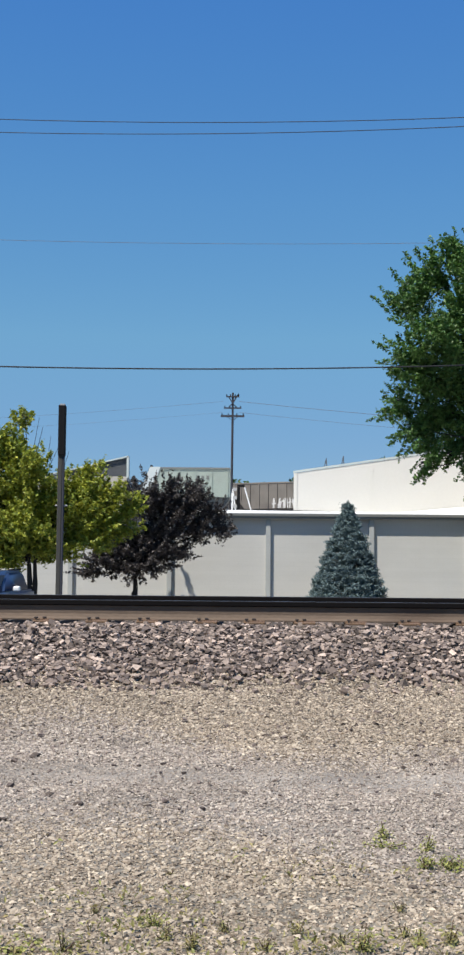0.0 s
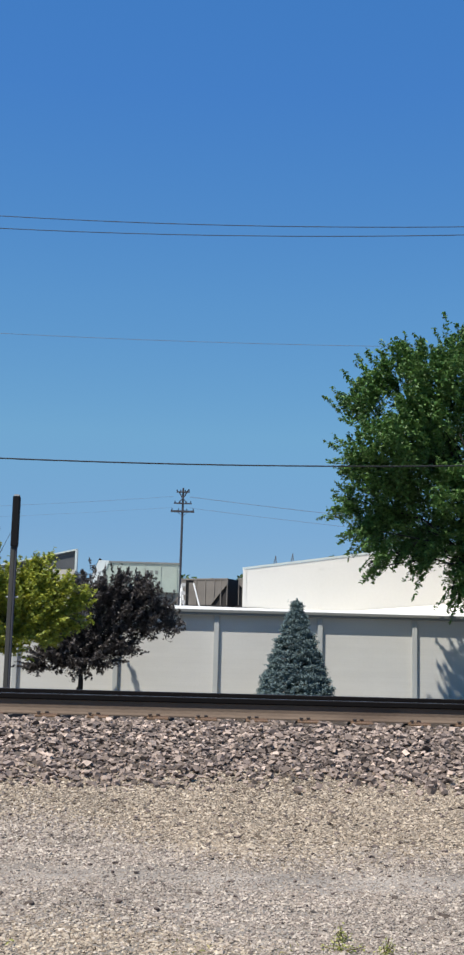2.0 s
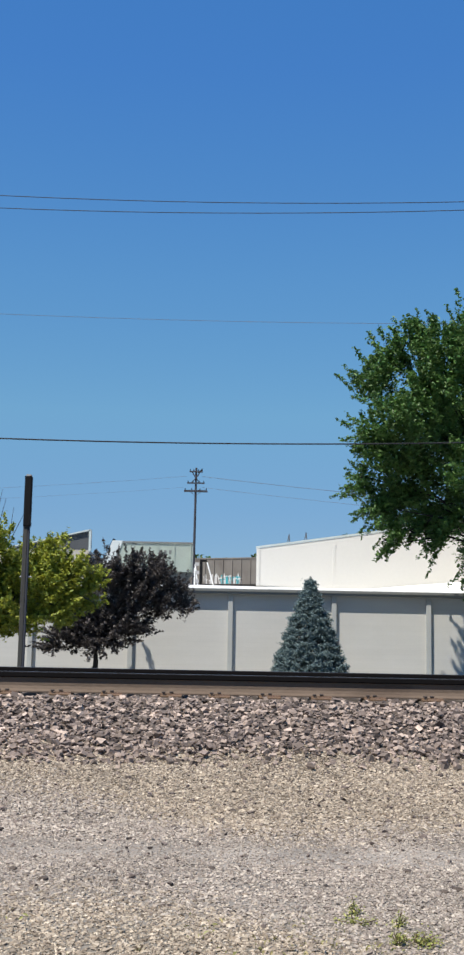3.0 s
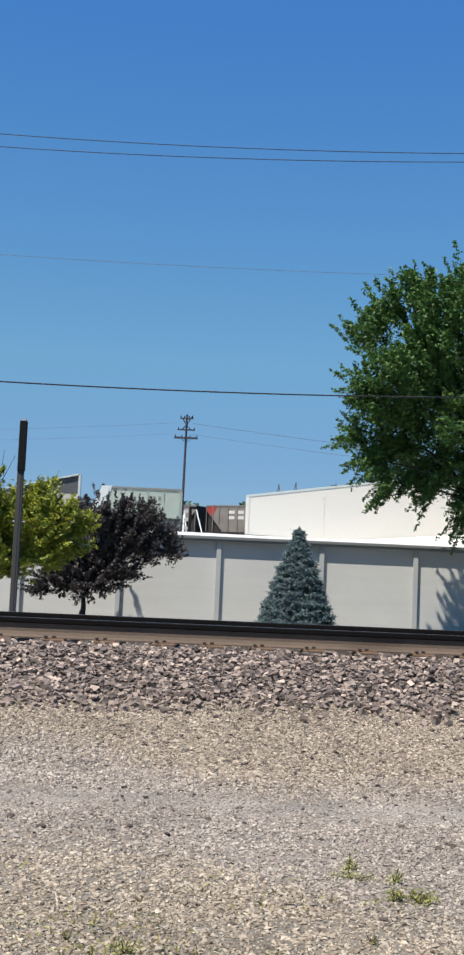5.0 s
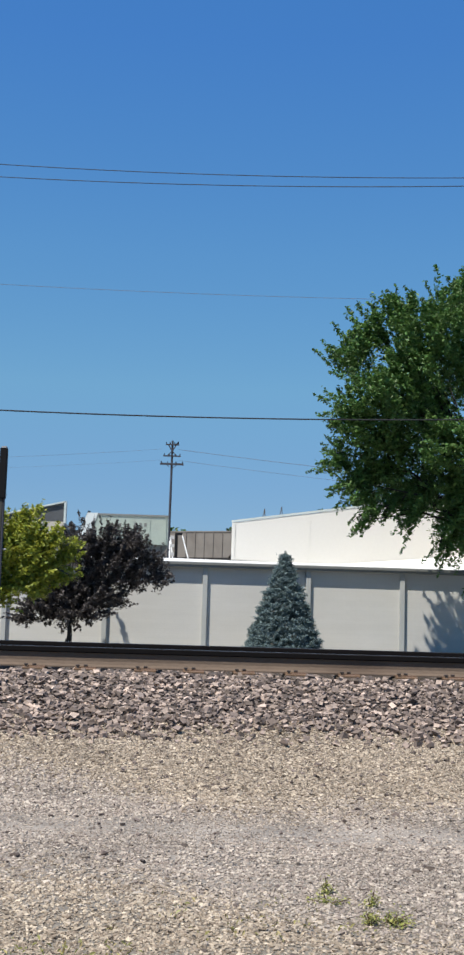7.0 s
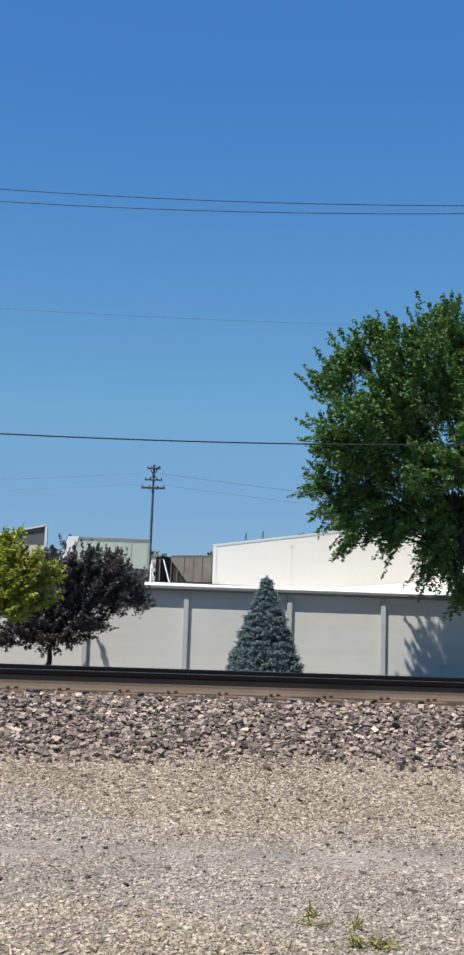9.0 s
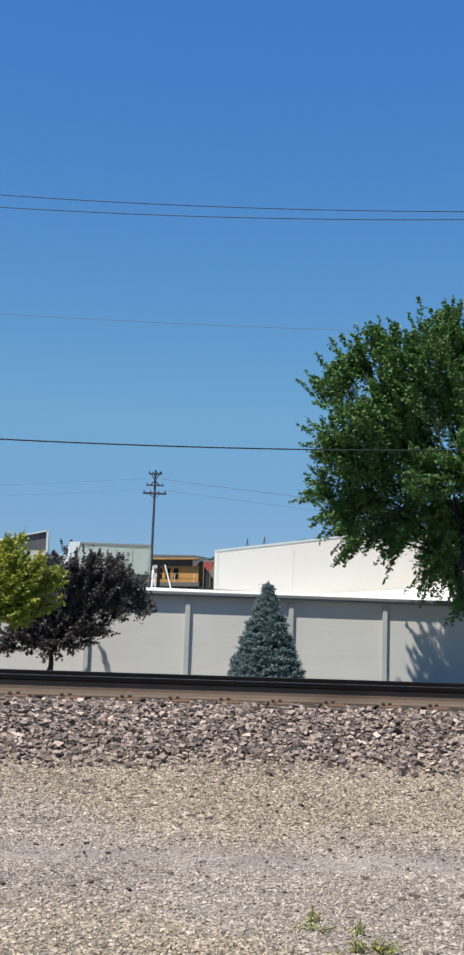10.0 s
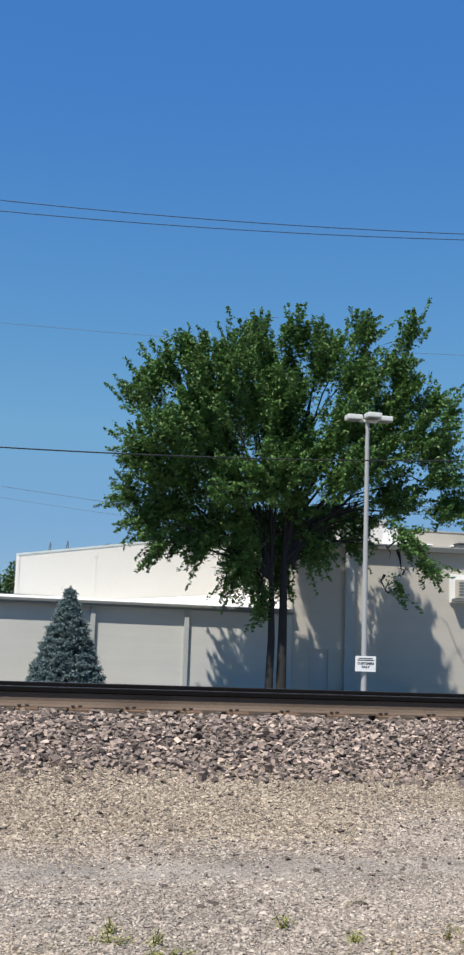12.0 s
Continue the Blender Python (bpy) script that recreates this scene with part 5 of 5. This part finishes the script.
WEEDS = [(0.67, 4.87, 0.17, False), (0.85, 4.59, 0.2, False), (0.89, 4.55, 0.17, False), (0.79, 4.56, 0.15, False), (-0.17, 3.89, 0.13, False), (-0.12, 3.75, 0.12, True), (0.06, 3.84, 0.1, True), (0.47, 3.69, 0.16, False), (0.63, 4.08, 0.09, True), (-0.52, 3.62, 0.2, False), (0.28, 3.82, 0.12, True), (-0.03, 3.67, 0.13, True), (-0.36, 4.01, 0.07, True), (0.41, 3.74, 0.1, True), (0.61, 3.83, 0.1, True), (0.65, 3.75, 0.12, False), (0.74, 3.78, 0.14, True), (0.18, 3.67, 0.1, True), (-0.41, 3.63, 0.13, True), (-0.15, 4.42, 0.06, True), (0.34, 4.61, 0.05, True), (0.69, 5.01, 0.14, False), (1.39, 5.01, 0.15, False), (1.62, 4.79, 0.17, False), (2.02, 4.81, 0.1, True), (0.83, 4.81, 0.14, False)]
for k, (x, y, s, dry) in enumerate(WEEDS):
    weed(x, y, s * 0.62, 100 + k, dry=dry, spread=0.9 if s > 0.16 else 0.5)


def grass():
    """Sparse seedlings and dead blades in the gravel nearest the camera."""
    rng = np.random.default_rng(77)
    pts = []
    for _ in range(1500):
        x, y = rng.normal(0.5, 1.7), 3.4 + rng.normal(0, 0.6)
        if noise.noise((x * 1.3, y * 1.3, 9)) > -0.05:
            m = rng.integers(3, 9)
            pts.append(np.stack([rng.normal(x, 0.03, m), rng.normal(y, 0.03, m), rng.uniform(0.005, 0.05, m) + height(y)], 1))
    p = np.concatenate(pts)
    ob = new("seedlings", leaf_mesh("seedlings", p, rng.uniform(0.012, 0.03, len(p)), M_SEEDLING, 78, droop=-0.5, slim=0.4))
    return tagged(ob, "sparse yellow-green seedlings in tan gravel", "weeds", kind="stuff")


grass()


def rock(x, y, s, seed):
    bm = bmesh.new()
    bmesh.ops.create_icosphere(bm, subdivisions=2, radius=s)
    for v in bm.verts:
        v.co *= 1 + 0.45 * noise.noise(v.co / s * 1.3 + Vector((seed, 0, 0)))
        v.co.z *= 0.5
    ob = new("rock", finish("rock", bm, M_DARKROCK))
    ob.matrix_basis = pose(x, y, surface(x, y) + s * 0.2, 0, 0, seed * 50)
    return tagged(ob, "dark brown rock lying loose on the gravel", "rock", "loose rocks on the gravel")


for k, (x, y, s) in enumerate([(0.25, 7.43, 0.03), (0.11, 5.88, 0.035), (-1.08, 6.89, 0.045), (-0.82, 5.82, 0.03), (-0.65, 5.61, 0.035), (1.06, 5.92, 0.03), (0.71, 4.33, 0.026), (0.17, 4.22, 0.02), (1.21, 5.5, 0.035), (1.89, 5.49, 0.04), (1.5, 6.83, 0.025), (-1.09, 6.85, 0.03), (1.52, 7.9, 0.02), (1.14, 5.44, 0.03), (0.47, 4.2, 0.018)]):
    rock(x, y, s * 0.72, k + 1)


# ---- ballast and gravel stones ----
def ballast():
    rng = np.random.default_rng(5)
    n = 30000
    x = rng.uniform(-5.2, 8.2, n); y = rng.uniform(8.5, 10.78, n)
    keep = rng.uniform(size=n) < np.clip((y - 8.72 - 0.12 * np.sin(x * 1.7)) / 0.3, 0.04, 1)
    x, y = x[keep], y[keep]
    size = rng.uniform(0.017, 0.037, len(x)) * rng.choice([1, 1, 1, 1.35], len(x))
    z = np.array([surface(a, q) for a, q in zip(x, y)]) + size * rng.uniform(-0.1, 0.9, len(x)) + 0.025 * np.clip((y - 10.4) / 0.2, 0, 1)
    pts = np.stack([x, y, z], 1)
    # between and beyond the rails, coarser cover
    m = 5200
    x2 = rng.uniform(-5.2, 8.2, m); y2 = rng.uniform(11.2, 14.3, m)
    z2 = np.array([height(q) for q in y2]) + 0.0 * x2
    ob = new("ballast_stones", stone_heap("ballast_stones", np.concatenate([pts, np.stack([x2, y2, z2], 1)]), np.concatenate([size, rng.uniform(0.02, 0.04, m)]), M_BALLAST, "block", 0.7, 6))
    tagged(ob, "angular pinkish grey ballast stones heaped against the rail", "ballast", kind="stuff")


ballast()


def gravel():
    rng = np.random.default_rng(8)
    n = 265000
    y = 2.4 + 6.8 * rng.uniform(size=n) ** 0.8
    x = rng.uniform(-1, 1, n) * (0.35 + y * 0.28) + 0.12 * y
    wide = rng.uniform(size=n) < 0.2                      # thinning out to either side and behind
    y = np.where(wide, rng.uniform(-1.0, 9.0, n), y)
    x = np.where(wide, rng.normal(0.6, 2.3, n), x)
    pick = rng.uniform(size=n)
    size = (0.006 + 0.0095 * pick ** 2 + np.where(pick > 0.97, 0.004, 0)) * (1 - 0.35 * np.exp(-((y - 6.35) / 0.4) ** 2)) * np.where(y < 5.9, 1.02, 1.25)
    worn = np.exp(-((y - 6.35 + 0.1 * np.sin(x * 2)) / 0.32) ** 2)
    keep = rng.uniform(size=n) > 0.6 * worn
    bare = np.array([noise.noise((a * 1.1, b * 4.5, 5)) for a, b in zip(x, y)])      # streaks of bare dark soil
    keep &= ~((bare > 0.14) & (rng.uniform(size=n) < 0.32) & (y < 6.1))
    x, y, size = x[keep], y[keep], size[keep]
    z = np.array([surface(a, b) for a, b in zip(x, y)]) + size * 0.2
    p = np.stack([x, y, z], 1)
    far = y + 0.45 * np.sin(x * 1.3) + 0.25 * np.sin(x * 3.1 + y) + rng.normal(0, 0.25, len(y))
    far = (far > 7.25) | (far < 4.9)
    ob = new("gravel_stones", stone_heap("gravel_stones", p[~far], size[~far], M_GRAVEL, "octa", 0.62, 9))
    tagged(ob, "small pale grey gravel stones scattered over the ground", "gravel", kind="stuff")
    ob = new("gravel_stones", stone_heap("gravel_stones", p[far], size[far], M_GRAVEL_TAN, "octa", 0.62, 10))
    tagged(ob, "small tan gravel stones strewn among weeds and below ballast", "gravel", kind="stuff")
    m = 900
    y = 8.7 - np.abs(rng.normal(0, 1.5, m)); x = rng.uniform(-1, 1, m) * (0.35 + y * 0.28) + 0.12 * y
    s = rng.uniform(0.009, 0.02, m) * rng.choice([1, 1, 1, 1.5], m)
    z = np.array([surface(a, b) for a, b in zip(x, y)]) + s * 0.3
    ob = new("stray_stones", stone_heap("stray_stones", np.stack([x, y, z], 1), s, M_STRAY, "block", 0.7, 11))
    tagged(ob, "dark brown stray stones strewn over pale gravel", "stones", kind="stuff")


gravel()


def single_stones():
    """The larger ballast stones at the foot of the slope, one by one."""
    rng = np.random.default_rng(12)
    v, f = solid("block")
    meshes = []
    for k in range(8):
        p = v * rng.uniform(0.72, 1.15, (len(v), 1)) * rng.uniform(0.65, 1.0, 3)
        meshes.append(raw_mesh("stone", p, f.ravel(), 3, M_BALLAST_ONE))
    bed = tagged(new("ballast_foot"), "loose larger ballast stones at the foot of the slope", "ballast", kind="structure")
    for k in range(300):
        x, y = rng.uniform(-2.2, 4.6), 8.62 + abs(rng.normal(0, 0.42))
        s = rng.uniform(0.022, 0.045)
        ob = new("stone", meshes[k % 8])
        ob.parent = bed
        ob.matrix_basis = pose(x, y, surface(x, y) + 0.3 * s, *rng.uniform(0, 360, 3)) @ Matrix.Diagonal((s, s, s * 0.8, 1))


single_stones()


# ---- the train runs ----
def motions():
    times = [0.0, 0.1, 0.2] + [float(t) for t in range(1, 12)] + [11.8, 11.9, 12.0]
    for k, c in enumerate(cars):
        walk(c, [(t, on_track(-5.55 - 16.2 * (k - 1) + SPEED * t)) for t in times])
    walk(loco, [(t, on_track(2.7 - 10.0 * SPEED + SPEED * t)) for t in times])


motions()
